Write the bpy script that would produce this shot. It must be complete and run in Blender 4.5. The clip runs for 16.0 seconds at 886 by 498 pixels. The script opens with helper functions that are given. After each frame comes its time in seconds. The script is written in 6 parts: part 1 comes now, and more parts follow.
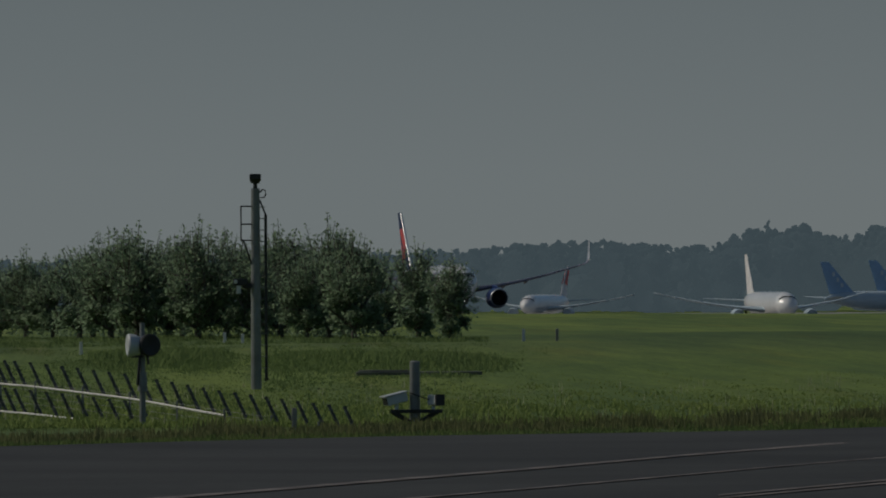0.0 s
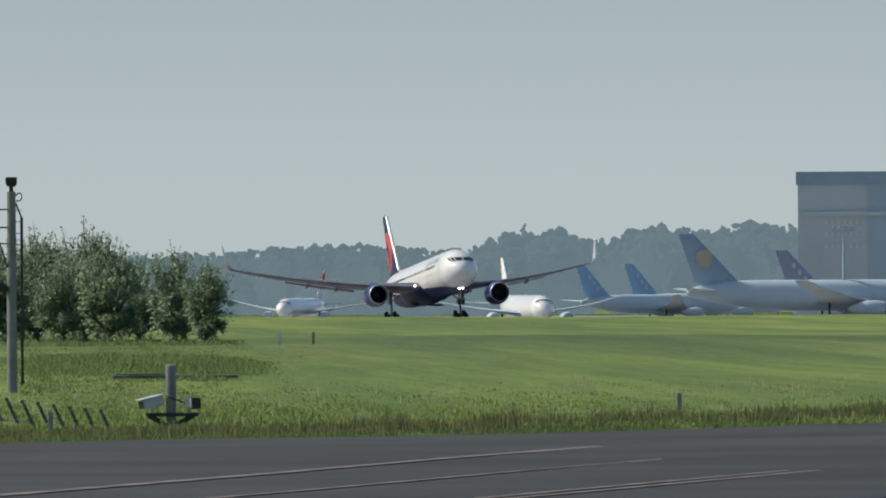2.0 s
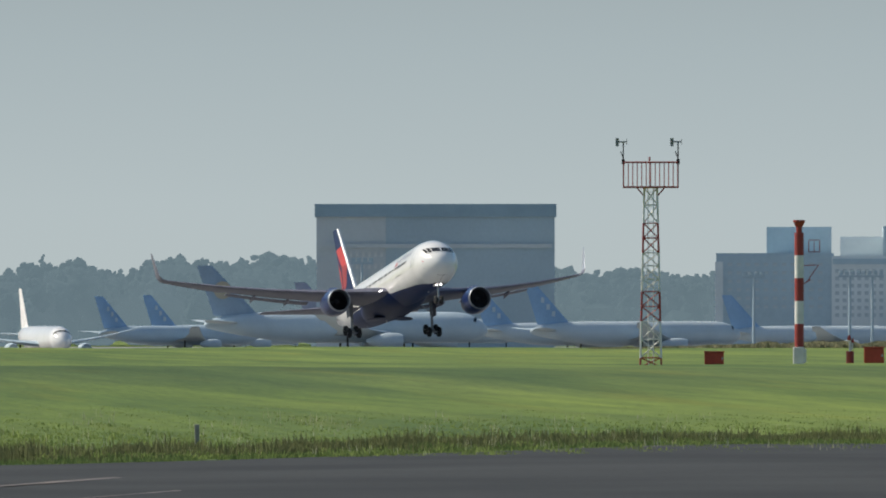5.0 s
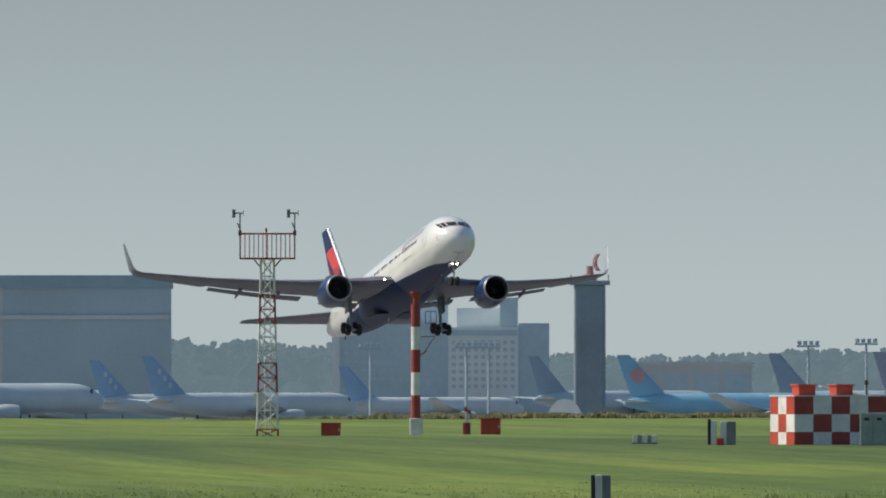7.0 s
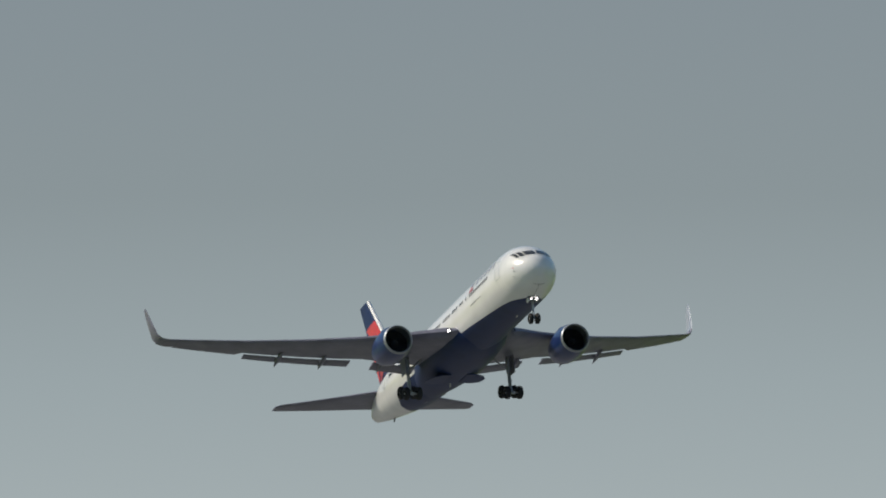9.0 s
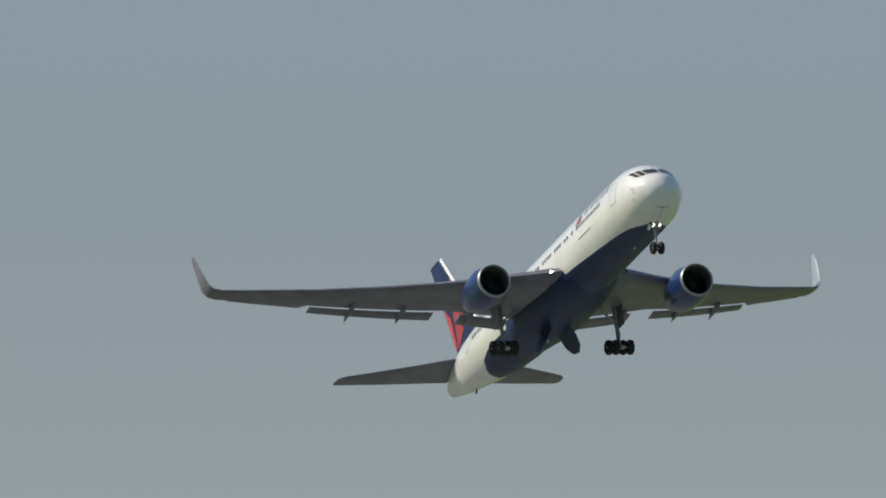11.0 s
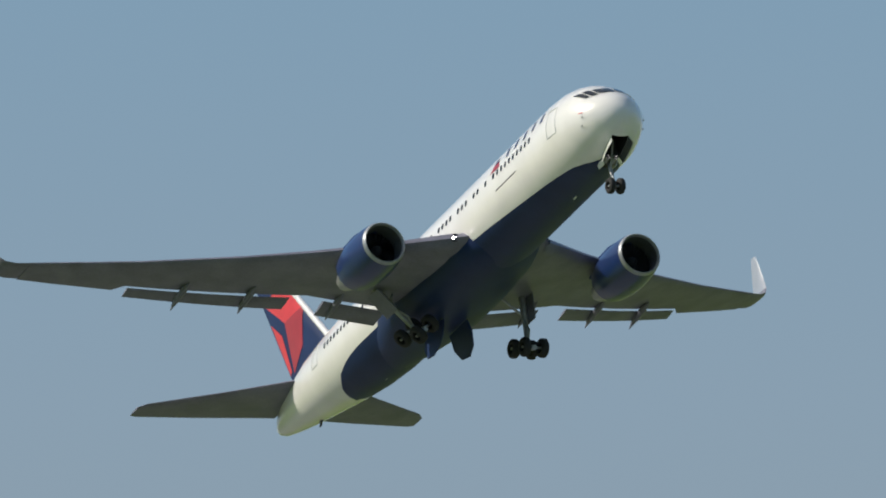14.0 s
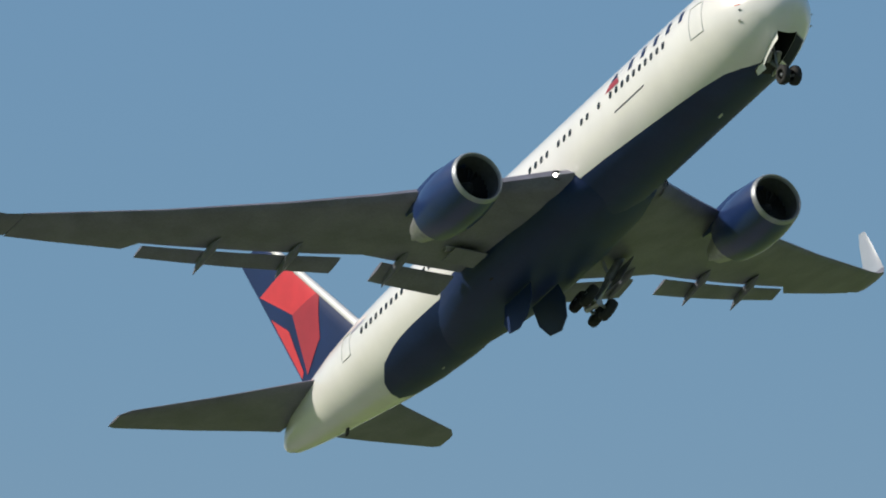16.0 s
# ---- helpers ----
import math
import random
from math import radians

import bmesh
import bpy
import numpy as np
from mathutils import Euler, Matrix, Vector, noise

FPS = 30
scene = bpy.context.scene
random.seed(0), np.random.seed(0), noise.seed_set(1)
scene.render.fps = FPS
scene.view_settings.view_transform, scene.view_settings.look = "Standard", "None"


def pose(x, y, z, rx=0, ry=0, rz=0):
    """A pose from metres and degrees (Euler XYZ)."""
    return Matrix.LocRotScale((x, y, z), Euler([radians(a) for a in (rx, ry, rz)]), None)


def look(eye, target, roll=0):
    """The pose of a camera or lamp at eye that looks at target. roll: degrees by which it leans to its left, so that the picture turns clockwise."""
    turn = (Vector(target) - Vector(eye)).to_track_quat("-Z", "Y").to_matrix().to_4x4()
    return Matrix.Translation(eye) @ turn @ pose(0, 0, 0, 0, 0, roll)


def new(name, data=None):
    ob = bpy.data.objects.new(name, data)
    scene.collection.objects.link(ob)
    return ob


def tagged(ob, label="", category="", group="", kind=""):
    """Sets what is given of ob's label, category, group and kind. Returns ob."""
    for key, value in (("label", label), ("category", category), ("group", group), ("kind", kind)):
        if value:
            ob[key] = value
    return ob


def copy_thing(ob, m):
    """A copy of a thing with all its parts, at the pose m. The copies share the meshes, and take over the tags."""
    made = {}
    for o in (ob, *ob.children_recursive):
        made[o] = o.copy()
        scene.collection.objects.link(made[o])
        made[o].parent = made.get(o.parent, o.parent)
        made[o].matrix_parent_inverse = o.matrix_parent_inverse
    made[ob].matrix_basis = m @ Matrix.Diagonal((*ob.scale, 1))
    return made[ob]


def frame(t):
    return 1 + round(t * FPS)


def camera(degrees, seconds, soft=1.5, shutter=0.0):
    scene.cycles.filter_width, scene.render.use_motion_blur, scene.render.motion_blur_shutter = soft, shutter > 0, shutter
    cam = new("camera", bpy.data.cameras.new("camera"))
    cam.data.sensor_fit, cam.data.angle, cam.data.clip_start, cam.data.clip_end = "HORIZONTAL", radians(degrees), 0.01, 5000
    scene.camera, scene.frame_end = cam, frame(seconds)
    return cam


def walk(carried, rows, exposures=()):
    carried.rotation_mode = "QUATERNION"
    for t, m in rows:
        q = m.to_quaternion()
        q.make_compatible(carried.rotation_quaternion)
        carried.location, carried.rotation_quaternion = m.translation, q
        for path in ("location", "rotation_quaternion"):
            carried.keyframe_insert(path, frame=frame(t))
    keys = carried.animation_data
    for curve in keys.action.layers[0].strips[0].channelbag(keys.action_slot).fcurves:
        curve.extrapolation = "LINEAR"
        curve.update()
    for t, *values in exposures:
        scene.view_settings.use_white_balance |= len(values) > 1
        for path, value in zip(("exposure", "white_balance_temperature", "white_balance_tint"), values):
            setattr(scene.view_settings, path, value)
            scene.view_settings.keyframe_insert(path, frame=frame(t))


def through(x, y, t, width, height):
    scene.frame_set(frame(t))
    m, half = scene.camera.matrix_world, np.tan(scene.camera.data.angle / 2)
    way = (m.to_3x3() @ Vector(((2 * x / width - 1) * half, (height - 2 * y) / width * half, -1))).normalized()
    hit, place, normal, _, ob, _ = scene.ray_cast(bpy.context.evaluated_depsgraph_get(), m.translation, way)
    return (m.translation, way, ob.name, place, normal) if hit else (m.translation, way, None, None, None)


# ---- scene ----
EYE = 4.65  # the eye's height over the runway
cam = camera(3.972, 16.0, soft=1.9)
# seconds, heading clockwise from +y, pitch, roll
PAN = [(0, 2.4705, 0.1630, -0.300), (0.5, 2.7210, 0.1626, -0.263), (1, 2.8750, 0.1647, -0.246), (1.5, 3.2225, 0.1691, -0.319), (2, 3.5642, 0.1725, -0.292), (2.5, 3.8723, 0.1752, -0.282), (3, 4.0568, 0.1768, -0.270), (3.5, 4.3129, 0.1866, -0.265), (4, 4.8101, 0.1925, -0.228), (4.2, 5.0211, 0.2020, -0.144), (6.3, 6.5923, 0.4978, -0.095), (6.5, 6.7450, 0.5103, -0.059), (7, 7.4424, 0.6273, -0.037), (7.5, 7.8291, 0.7530, -0.089), (8, 8.0394, 0.7935, -0.099), (8.5, 8.7719, 1.4289, -0.093), (9, 9.3840, 1.7704, -0.099), (9.5, 9.8644, 1.8169, -0.102), (9.7, 10.1097, 1.8510, -0.115), (11.8, 13.4135, 4.0365, -0.133), (12, 13.9088, 4.2313, -0.150), (12.5, 15.3996, 4.6625, -0.161), (13, 16.2521, 5.1308, -0.171), (13.5, 17.4019, 6.0550, -0.163), (14, 19.1763, 6.8817, -0.191), (14.5, 20.9354, 7.7278, -0.233), (15, 22.1860, 8.5445, -0.276), (15.5, 24.3958, 9.8740, -0.295), (16, 26.3594, 10.7857, -0.326)]
walk(cam, [(t, pose(0, 0, EYE, 90 + p, 0, -y) @ pose(0, 0, 0, 0, 0, r)) for t, y, p, r in PAN],
     exposures=[(0, -1.62), (0.5, -0.42), (0.9, -0.02), (1.3, 0.06), (6.5, 0.02), (8.0, -0.15), (8.6, -0.26), (9.7, -0.26), (11.8, 0.0), (16.0, 0.0)])

# ---- sky and sun ----
SUN_AZ, SUN_EL = -70.0, 37.0
world = bpy.data.worlds.new("sky")
scene.world = world
world.use_nodes = True
wn, wl = world.node_tree.nodes, world.node_tree.links
wn.clear()
w_out, w_bg, w_sky = wn.new("ShaderNodeOutputWorld"), wn.new("ShaderNodeBackground"), wn.new("ShaderNodeTexSky")
w_sky.sky_type, w_sky.sun_disc = "NISHITA", False
w_sky.sun_elevation, w_sky.sun_rotation = radians(SUN_EL), radians(SUN_AZ)
w_sky.dust_density, w_sky.air_density = 4.0, 1.2
w_scale = wn.new("ShaderNodeMix")
w_scale.data_type, w_scale.blend_type = "RGBA", "MULTIPLY"
w_scale.inputs["Factor"].default_value = 1.0
w_scale.inputs[7].default_value = (0.08, 0.08, 0.08, 1)
wl.new(w_sky.outputs[0], w_scale.inputs[6])
# the summer haze, thickest over the horizon
w_co, w_sep, w_ramp, w_thick = wn.new("ShaderNodeTexCoord"), wn.new("ShaderNodeSeparateXYZ"), wn.new("ShaderNodeValToRGB"), wn.new("ShaderNodeValToRGB")
w_mul = wn.new("ShaderNodeMath")
w_mul.operation, w_mul.inputs[1].default_value = "MULTIPLY", 3.0
wl.new(w_co.outputs["Generated"], w_sep.inputs[0])
wl.new(w_sep.outputs["Z"], w_mul.inputs[0])
wl.new(w_mul.outputs[0], w_ramp.inputs[0])
wl.new(w_sep.outputs["Z"], w_thick.inputs[0])
def ramp(node, stops):
    el = node.color_ramp.elements
    while len(el) > 1:
        el.remove(el[-1])
    el[0].position, el[0].color = stops[0][0], (*stops[0][1], 1)
    for p, c in stops[1:]:
        el.new(p).color = (*c, 1)
HAZE = [(-0.5, (0.45, 0.51, 0.518)), (0.5, (0.44, 0.505, 0.52)), (1.2, (0.38, 0.447, 0.468)), (2.0, (0.305, 0.36, 0.38)),
        (3.2, (0.275, 0.33, 0.365)), (4.6, (0.265, 0.34, 0.40)), (6.2, (0.25, 0.345, 0.435)), (8.2, (0.213, 0.337, 0.455)), (10.5, (0.172, 0.31, 0.458)), (14, (0.14, 0.28, 0.465))]
ramp(w_ramp, [(max(0.0, 3 * math.sin(radians(a))), c) for a, c in HAZE])
ramp(w_thick, [(0.0, (1, 1, 1)), (0.25, (1, 1, 1)), (0.7, (0.15, 0.15, 0.15))])
w_mix = wn.new("ShaderNodeMix")
w_mix.data_type = "RGBA"
wl.new(w_thick.outputs[0], w_mix.inputs["Factor"])
wl.new(w_scale.outputs[2], w_mix.inputs[6])
wl.new(w_ramp.outputs[0], w_mix.inputs[7])
wl.new(w_mix.outputs[2], w_bg.inputs[0])
wl.new(w_bg.outputs[0], w_out.inputs[0])
sun_data = bpy.data.lights.new("sun", "SUN")
sun_data.energy, sun_data.angle, sun_data.color = 3.8, radians(0.6), (1.0, 0.93, 0.8)
sun = new("sun", sun_data)
sa, se = radians(SUN_AZ), radians(SUN_EL)
sun.matrix_world = look((0, 0, 300), (-300 * math.sin(sa) * math.cos(se), -300 * math.cos(sa) * math.cos(se), 300 - 300 * math.sin(se)))


# ---- materials ----
def mat(name, colour, rough=0.6, metal=0.0, scale=3.0, vary=0.12, fine=12.0, bump=0.0, other=None, per_piece=0.0, coat=0.0, gloss=0.5):
    """A node material: two scales of noise vary the colour and roughness; other is a second colour mixed in by the coarse noise."""
    m = bpy.data.materials.new(name)
    m.use_nodes = True
    nt = m.node_tree
    b = nt.nodes["Principled BSDF"]
    b.inputs["Roughness"].default_value, b.inputs["Metallic"].default_value = rough, metal
    b.inputs["Coat Weight"].default_value, b.inputs["Specular IOR Level"].default_value = coat, gloss
    co = nt.nodes.new("ShaderNodeTexCoord")
    n1, n2 = nt.nodes.new("ShaderNodeTexNoise"), nt.nodes.new("ShaderNodeTexNoise")
    n1.inputs["Scale"].default_value, n2.inputs["Scale"].default_value = scale, scale * fine
    n1.inputs["Detail"].default_value = n2.inputs["Detail"].default_value = 4
    for n in (n1, n2):
        nt.links.new(co.outputs["Object"], n.inputs["Vector"])
    cr = nt.nodes.new("ShaderNodeValToRGB")
    c2 = other or tuple(min(1, c * (1 + vary)) for c in colour)
    c1 = colour if other else tuple(c * (1 - vary) for c in colour)
    ramp(cr, [(0.35, c1), (0.65, c2)])
    nt.links.new(n1.outputs[0], cr.inputs[0])
    mx = nt.nodes.new("ShaderNodeMix")
    mx.data_type, mx.blend_type = "RGBA", "OVERLAY"
    mx.inputs["Factor"].default_value = min(1.0, vary * 1.5)
    nt.links.new(cr.outputs[0], mx.inputs[6])
    nt.links.new(n2.outputs[0], mx.inputs[7])
    last = mx.outputs[2]
    if per_piece:
        oi = nt.nodes.new("ShaderNodeNewGeometry")
        hs = nt.nodes.new("ShaderNodeHueSaturation")
        mp = nt.nodes.new("ShaderNodeMapRange")
        mp.inputs["To Min"].default_value, mp.inputs["To Max"].default_value = 1 - per_piece, 1 + per_piece
        nt.links.new(oi.outputs["Random Per Island"], mp.inputs["Value"])
        nt.links.new(mp.outputs[0], hs.inputs["Value"])
        nt.links.new(last, hs.inputs["Color"])
        last = hs.outputs[0]
    nt.links.new(last, b.inputs["Base Color"])
    if bump:
        bp = nt.nodes.new("ShaderNodeBump")
        bp.inputs["Strength"].default_value = bump
        nt.links.new(n2.outputs[0], bp.inputs["Height"])
        nt.links.new(bp.outputs[0], b.inputs["Normal"])
    return m


def leaf_mat(name, colour, other, piece=0.35, through=0.35):
    """Leaves and blades: diffuse with light coming through."""
    m = mat(name, colour, 0.8, scale=0.6, vary=0.2, other=other, per_piece=piece, gloss=0.05)
    nt = m.node_tree
    b = nt.nodes["Principled BSDF"]
    tr = nt.nodes.new("ShaderNodeBsdfTranslucent")
    tr.inputs[0].default_value = (*[c * 1.6 for c in other], 1)
    ms = nt.nodes.new("ShaderNodeMixShader")
    ms.inputs[0].default_value = through
    nt.links.new(b.outputs[0], ms.inputs[1])
    nt.links.new(tr.outputs[0], ms.inputs[2])
    nt.links.new(ms.outputs[0], nt.nodes["Material Output"].inputs[0])
    return m


def lamp_mat(name, colour, power):
    m = bpy.data.materials.new(name)
    m.use_nodes = True
    b = m.node_tree.nodes["Principled BSDF"]
    b.inputs["Emission Color"].default_value, b.inputs["Emission Strength"].default_value = (*colour, 1), power
    return m


M = {
    "white": mat("white_paint", (0.80, 0.795, 0.78), 0.22, scale=0.5, vary=0.03, coat=0.5),
    "navy": mat("navy_paint", (0.012, 0.028, 0.095), 0.45, scale=0.5, vary=0.1, gloss=0.25),
    "engine_blue": mat("engine_blue_paint", (0.012, 0.032, 0.125), 0.3, scale=0.8, vary=0.08, coat=0.3),
    "red": mat("bright_red_paint", (0.62, 0.045, 0.05), 0.35, scale=1, vary=0.05),
    "dark_red": mat("deep_red_paint", (0.36, 0.03, 0.04), 0.35, scale=1, vary=0.05),
    "wing_grey": mat("wing_grey_paint", (0.158, 0.160, 0.208), 0.42, scale=0.6, vary=0.14, gloss=0.35),
    "metal": mat("polished_metal", (0.75, 0.75, 0.76), 0.22, 1.0, scale=1.5, vary=0.05),
    "bright_edge": mat("leading_edge_glare", (0.82, 0.82, 0.83), 0.25, 0.1, scale=1.0, vary=0.04, coat=0.3),
    "silver": mat("silver_paint", (0.40, 0.43, 0.48), 0.28, 0.2, scale=1.0, vary=0.05),
    "lip": mat("inlet_lip_metal", (0.31, 0.33, 0.36), 0.4, 0.4, scale=1.5, vary=0.08),
    "duct": mat("inlet_duct_lining", (0.085, 0.09, 0.10), 0.6, 0.0, scale=4, vary=0.12),
    "fan": mat("dark_fan_titanium", (0.035, 0.036, 0.04), 0.6, 0.2, scale=4, vary=0.15),
    "steel": mat("gear_steel", (0.35, 0.36, 0.37), 0.45, 0.6, scale=4, vary=0.15),
    "tyre": mat("tyre_rubber", (0.02, 0.02, 0.021), 0.85, scale=6, vary=0.2),
    "dark": mat("dark_cavity", (0.018, 0.019, 0.022), 0.7, scale=4, vary=0.2),
    "glass": mat("dark_window_glass", (0.035, 0.038, 0.042), 0.12, scale=2, vary=0.05),
    "lamp": lamp_mat("landing_lamp_glow", (1.0, 0.90, 0.85), 12.0),
    "orange": mat("orange_red_paint", (0.43, 0.05, 0.025), 0.55, scale=2, vary=0.12, bump=0.05),
    "mast_red": mat("mast_red_paint", (0.32, 0.042, 0.036), 0.5, scale=2, vary=0.12),
    "mast_white": mat("mast_white_paint", (0.72, 0.70, 0.68), 0.5, scale=2, vary=0.1),
    "grey_pole": mat("galvanised_pole", (0.21, 0.22, 0.22), 0.5, 0.3, scale=2, vary=0.15),
    "fence_arm": mat("weathered_galvanised_arm", (0.10, 0.105, 0.105), 0.6, 0.2, scale=7, vary=0.5, fine=3),
    "black": mat("black_painted_steel", (0.02, 0.02, 0.022), 0.5, scale=5, vary=0.2),
    "housing": mat("pale_grey_housing", (0.50, 0.53, 0.55), 0.45, scale=3, vary=0.06),
    "concrete": mat("weathered_concrete", (0.27, 0.26, 0.24), 0.9, scale=1.2, vary=0.2, bump=0.2),
    "concrete_dark": mat("shaded_culvert_concrete", (0.11, 0.12, 0.095), 0.9, scale=1.5, vary=0.3, bump=0.2),
    "asphalt": mat("taxiway_asphalt", (0.042, 0.0425, 0.041), 0.85, scale=0.12, vary=0.28, fine=40, bump=0.1, gloss=0.3),
    "line": mat("worn_pale_line_paint", (0.150, 0.128, 0.116), 0.8, scale=0.7, vary=0.45, fine=8),
    "bark": mat("dark_bark", (0.12, 0.105, 0.09), 0.9, scale=3, vary=0.3, bump=0.4),
    "leaf": leaf_mat("cherry_leaf", (0.160, 0.222, 0.145), (0.200, 0.268, 0.172), 0.08, 0.62),
    "blade": leaf_mat("grass_blade", (0.125, 0.172, 0.058), (0.170, 0.218, 0.070), 0.10, 0.5),
    "tall_blade": leaf_mat("tall_grass_blade", (0.080, 0.118, 0.046), (0.105, 0.145, 0.052), 0.2, 0.5),
    "ditch_blade": leaf_mat("ditch_grass_blade", (0.095, 0.140, 0.058), (0.128, 0.176, 0.068), 0.12, 0.5),
    "stalk": leaf_mat("pale_dry_stalk", (0.26, 0.27, 0.17), (0.36, 0.36, 0.25), 0.3, 0.4),
    "scrub": leaf_mat("brown_scrub", (0.155, 0.150, 0.095), (0.205, 0.195, 0.120), 0.12, 0.45),
    "weed": leaf_mat("brown_weed", (0.088, 0.097, 0.054), (0.120, 0.130, 0.060), 0.18, 0.45),
    "far_leaf": mat("far_foliage_haze_glow", (0.009, 0.013, 0.013), 0.95, scale=0.06, vary=0.2, other=(0.016, 0.022, 0.022), per_piece=0.3, gloss=0.0),
    # white cabinet paint, greyed to hold the shade on its front
    "cabinet": mat("shaded_cabinet_paint", (0.27, 0.31, 0.30), 0.55, scale=2, vary=0.1),
    "apron": mat("pale_apron_concrete", (0.30, 0.30, 0.29), 0.85, scale=0.02, vary=0.15, fine=8),
    # far building colours, lightened and blued to stand in for haze
    "slate": mat("hazed_slate_cladding", (0.37, 0.46, 0.51), 0.8, scale=0.05, vary=0.06, fine=30),
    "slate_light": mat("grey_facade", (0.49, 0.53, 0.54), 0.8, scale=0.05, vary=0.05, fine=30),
    "slate_dark": mat("hazed_fascia", (0.27, 0.37, 0.43), 0.8, scale=0.05, vary=0.06),
    "pale_wall": mat("hazed_concrete_facade", (0.64, 0.69, 0.70), 0.85, scale=0.05, vary=0.08, fine=20),
    "blue_wall": mat("hazed_blue_facade", (0.41, 0.52, 0.58), 0.85, scale=0.05, vary=0.08, fine=20),
    "tower_wall": mat("hazed_tower_concrete", (0.22, 0.285, 0.325), 0.85, scale=0.08, vary=0.1, fine=20),
    "pane": mat("hazed_window_glass", (0.43, 0.50, 0.53), 0.5, scale=0.3, vary=0.1),
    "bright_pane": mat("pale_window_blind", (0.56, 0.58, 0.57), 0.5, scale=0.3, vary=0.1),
    # parked jet paints with the haze of distance mixed into their colours
    "jet_white": mat("parked_jet_hazed_white", (0.50, 0.57, 0.61), 0.4, scale=0.2, vary=0.05, gloss=0.2),
    "jet_pale": mat("parked_jet_hazed_pale", (0.45, 0.54, 0.60), 0.4, scale=0.2, vary=0.05, gloss=0.2),
    "jet_navy": mat("parked_jet_hazed_navy", (0.28, 0.36, 0.45), 0.4, scale=0.2, vary=0.08, gloss=0.2),
    "jet_blue": mat("parked_jet_hazed_blue", (0.26, 0.40, 0.58), 0.4, scale=0.2, vary=0.08, gloss=0.2),
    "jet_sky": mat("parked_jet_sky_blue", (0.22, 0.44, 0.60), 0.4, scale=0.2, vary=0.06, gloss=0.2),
    "jet_plum": mat("parked_jet_hazed_plum", (0.31, 0.33, 0.42), 0.4, scale=0.2, vary=0.08, gloss=0.2),
    "jet_wing": mat("parked_jet_hazed_wing", (0.44, 0.51, 0.55), 0.5, scale=0.2, vary=0.06, gloss=0.2),
    "jet_rose": mat("parked_jet_hazed_red", (0.50, 0.29, 0.31), 0.45, scale=0.3, vary=0.05, gloss=0.2),
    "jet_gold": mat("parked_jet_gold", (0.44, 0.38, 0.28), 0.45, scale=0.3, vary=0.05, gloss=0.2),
}


# the far woods are the backdrop of distance, with haze glow painted as emission
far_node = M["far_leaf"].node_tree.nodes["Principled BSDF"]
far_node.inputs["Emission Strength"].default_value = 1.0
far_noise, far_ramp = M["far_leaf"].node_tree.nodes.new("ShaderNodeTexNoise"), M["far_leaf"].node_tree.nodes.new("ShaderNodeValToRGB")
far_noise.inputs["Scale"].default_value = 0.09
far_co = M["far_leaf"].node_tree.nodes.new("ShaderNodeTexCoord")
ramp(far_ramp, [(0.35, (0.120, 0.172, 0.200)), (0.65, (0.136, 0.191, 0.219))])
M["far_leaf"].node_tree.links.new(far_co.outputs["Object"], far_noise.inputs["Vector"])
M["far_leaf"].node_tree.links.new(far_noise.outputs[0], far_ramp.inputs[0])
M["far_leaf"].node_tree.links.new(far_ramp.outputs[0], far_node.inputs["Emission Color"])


# ---- mesh helpers ----
def finish(bm, name, materials, smooth=False, parent=None, m=None):
    me = bpy.data.meshes.new(name)
    bmesh.ops.recalc_face_normals(bm, faces=bm.faces)
    bm.to_mesh(me)
    bm.free()
    for k in materials if isinstance(materials, (list, tuple)) else [materials]:
        me.materials.append(M[k])
    if smooth:
        me.shade_smooth()
        me.set_sharp_from_angle(angle=radians(40))
    ob = new(name, me)
    ob.parent = parent
    if m is not None:
        ob.matrix_basis = m
    return ob


def part(name, bm, material, parent, label="", smooth=False, m=None):
    return tagged(finish(bm, name, material, smooth, parent, m), label)


def box(bm, cx, cy, cz, sx, sy, sz, m=None, bevel=0.0, mi=0):
    r = bmesh.ops.create_cube(bm, size=1.0)
    bmesh.ops.scale(bm, vec=(sx, sy, sz), verts=r["verts"])
    if bevel:
        e = list({x for v in r["verts"] for x in v.link_edges})
        q = bmesh.ops.bevel(bm, geom=e, offset=bevel, segments=2, affect="EDGES", profile=0.5)
        vs = list({v for f in q["faces"] for v in f.verts} | {v for v in r["verts"] if v.is_valid})
    else:
        vs = r["verts"]
    bmesh.ops.translate(bm, vec=(cx, cy, cz), verts=vs)
    if m is not None:
        bmesh.ops.transform(bm, matrix=m, verts=vs)
    for f in {f for v in vs for f in v.link_faces}:
        f.material_index = mi
    return vs


def tube(bm, a, b, r1, r2=None, n=8, mi=0):
    """A round bar from a to b."""
    a, b = Vector(a), Vector(b)
    r2 = r1 if r2 is None else r2
    d = b - a
    m = Matrix.Translation((a + b) / 2) @ d.to_track_quat("Z", "Y").to_matrix().to_4x4()
    q = bmesh.ops.create_cone(bm, cap_ends=True, segments=n, radius1=r1, radius2=max(r2, 1e-4), depth=d.length, matrix=m)
    for f in {f for v in q["verts"] for f in v.link_faces}:
        f.material_index = mi
    return q["verts"]


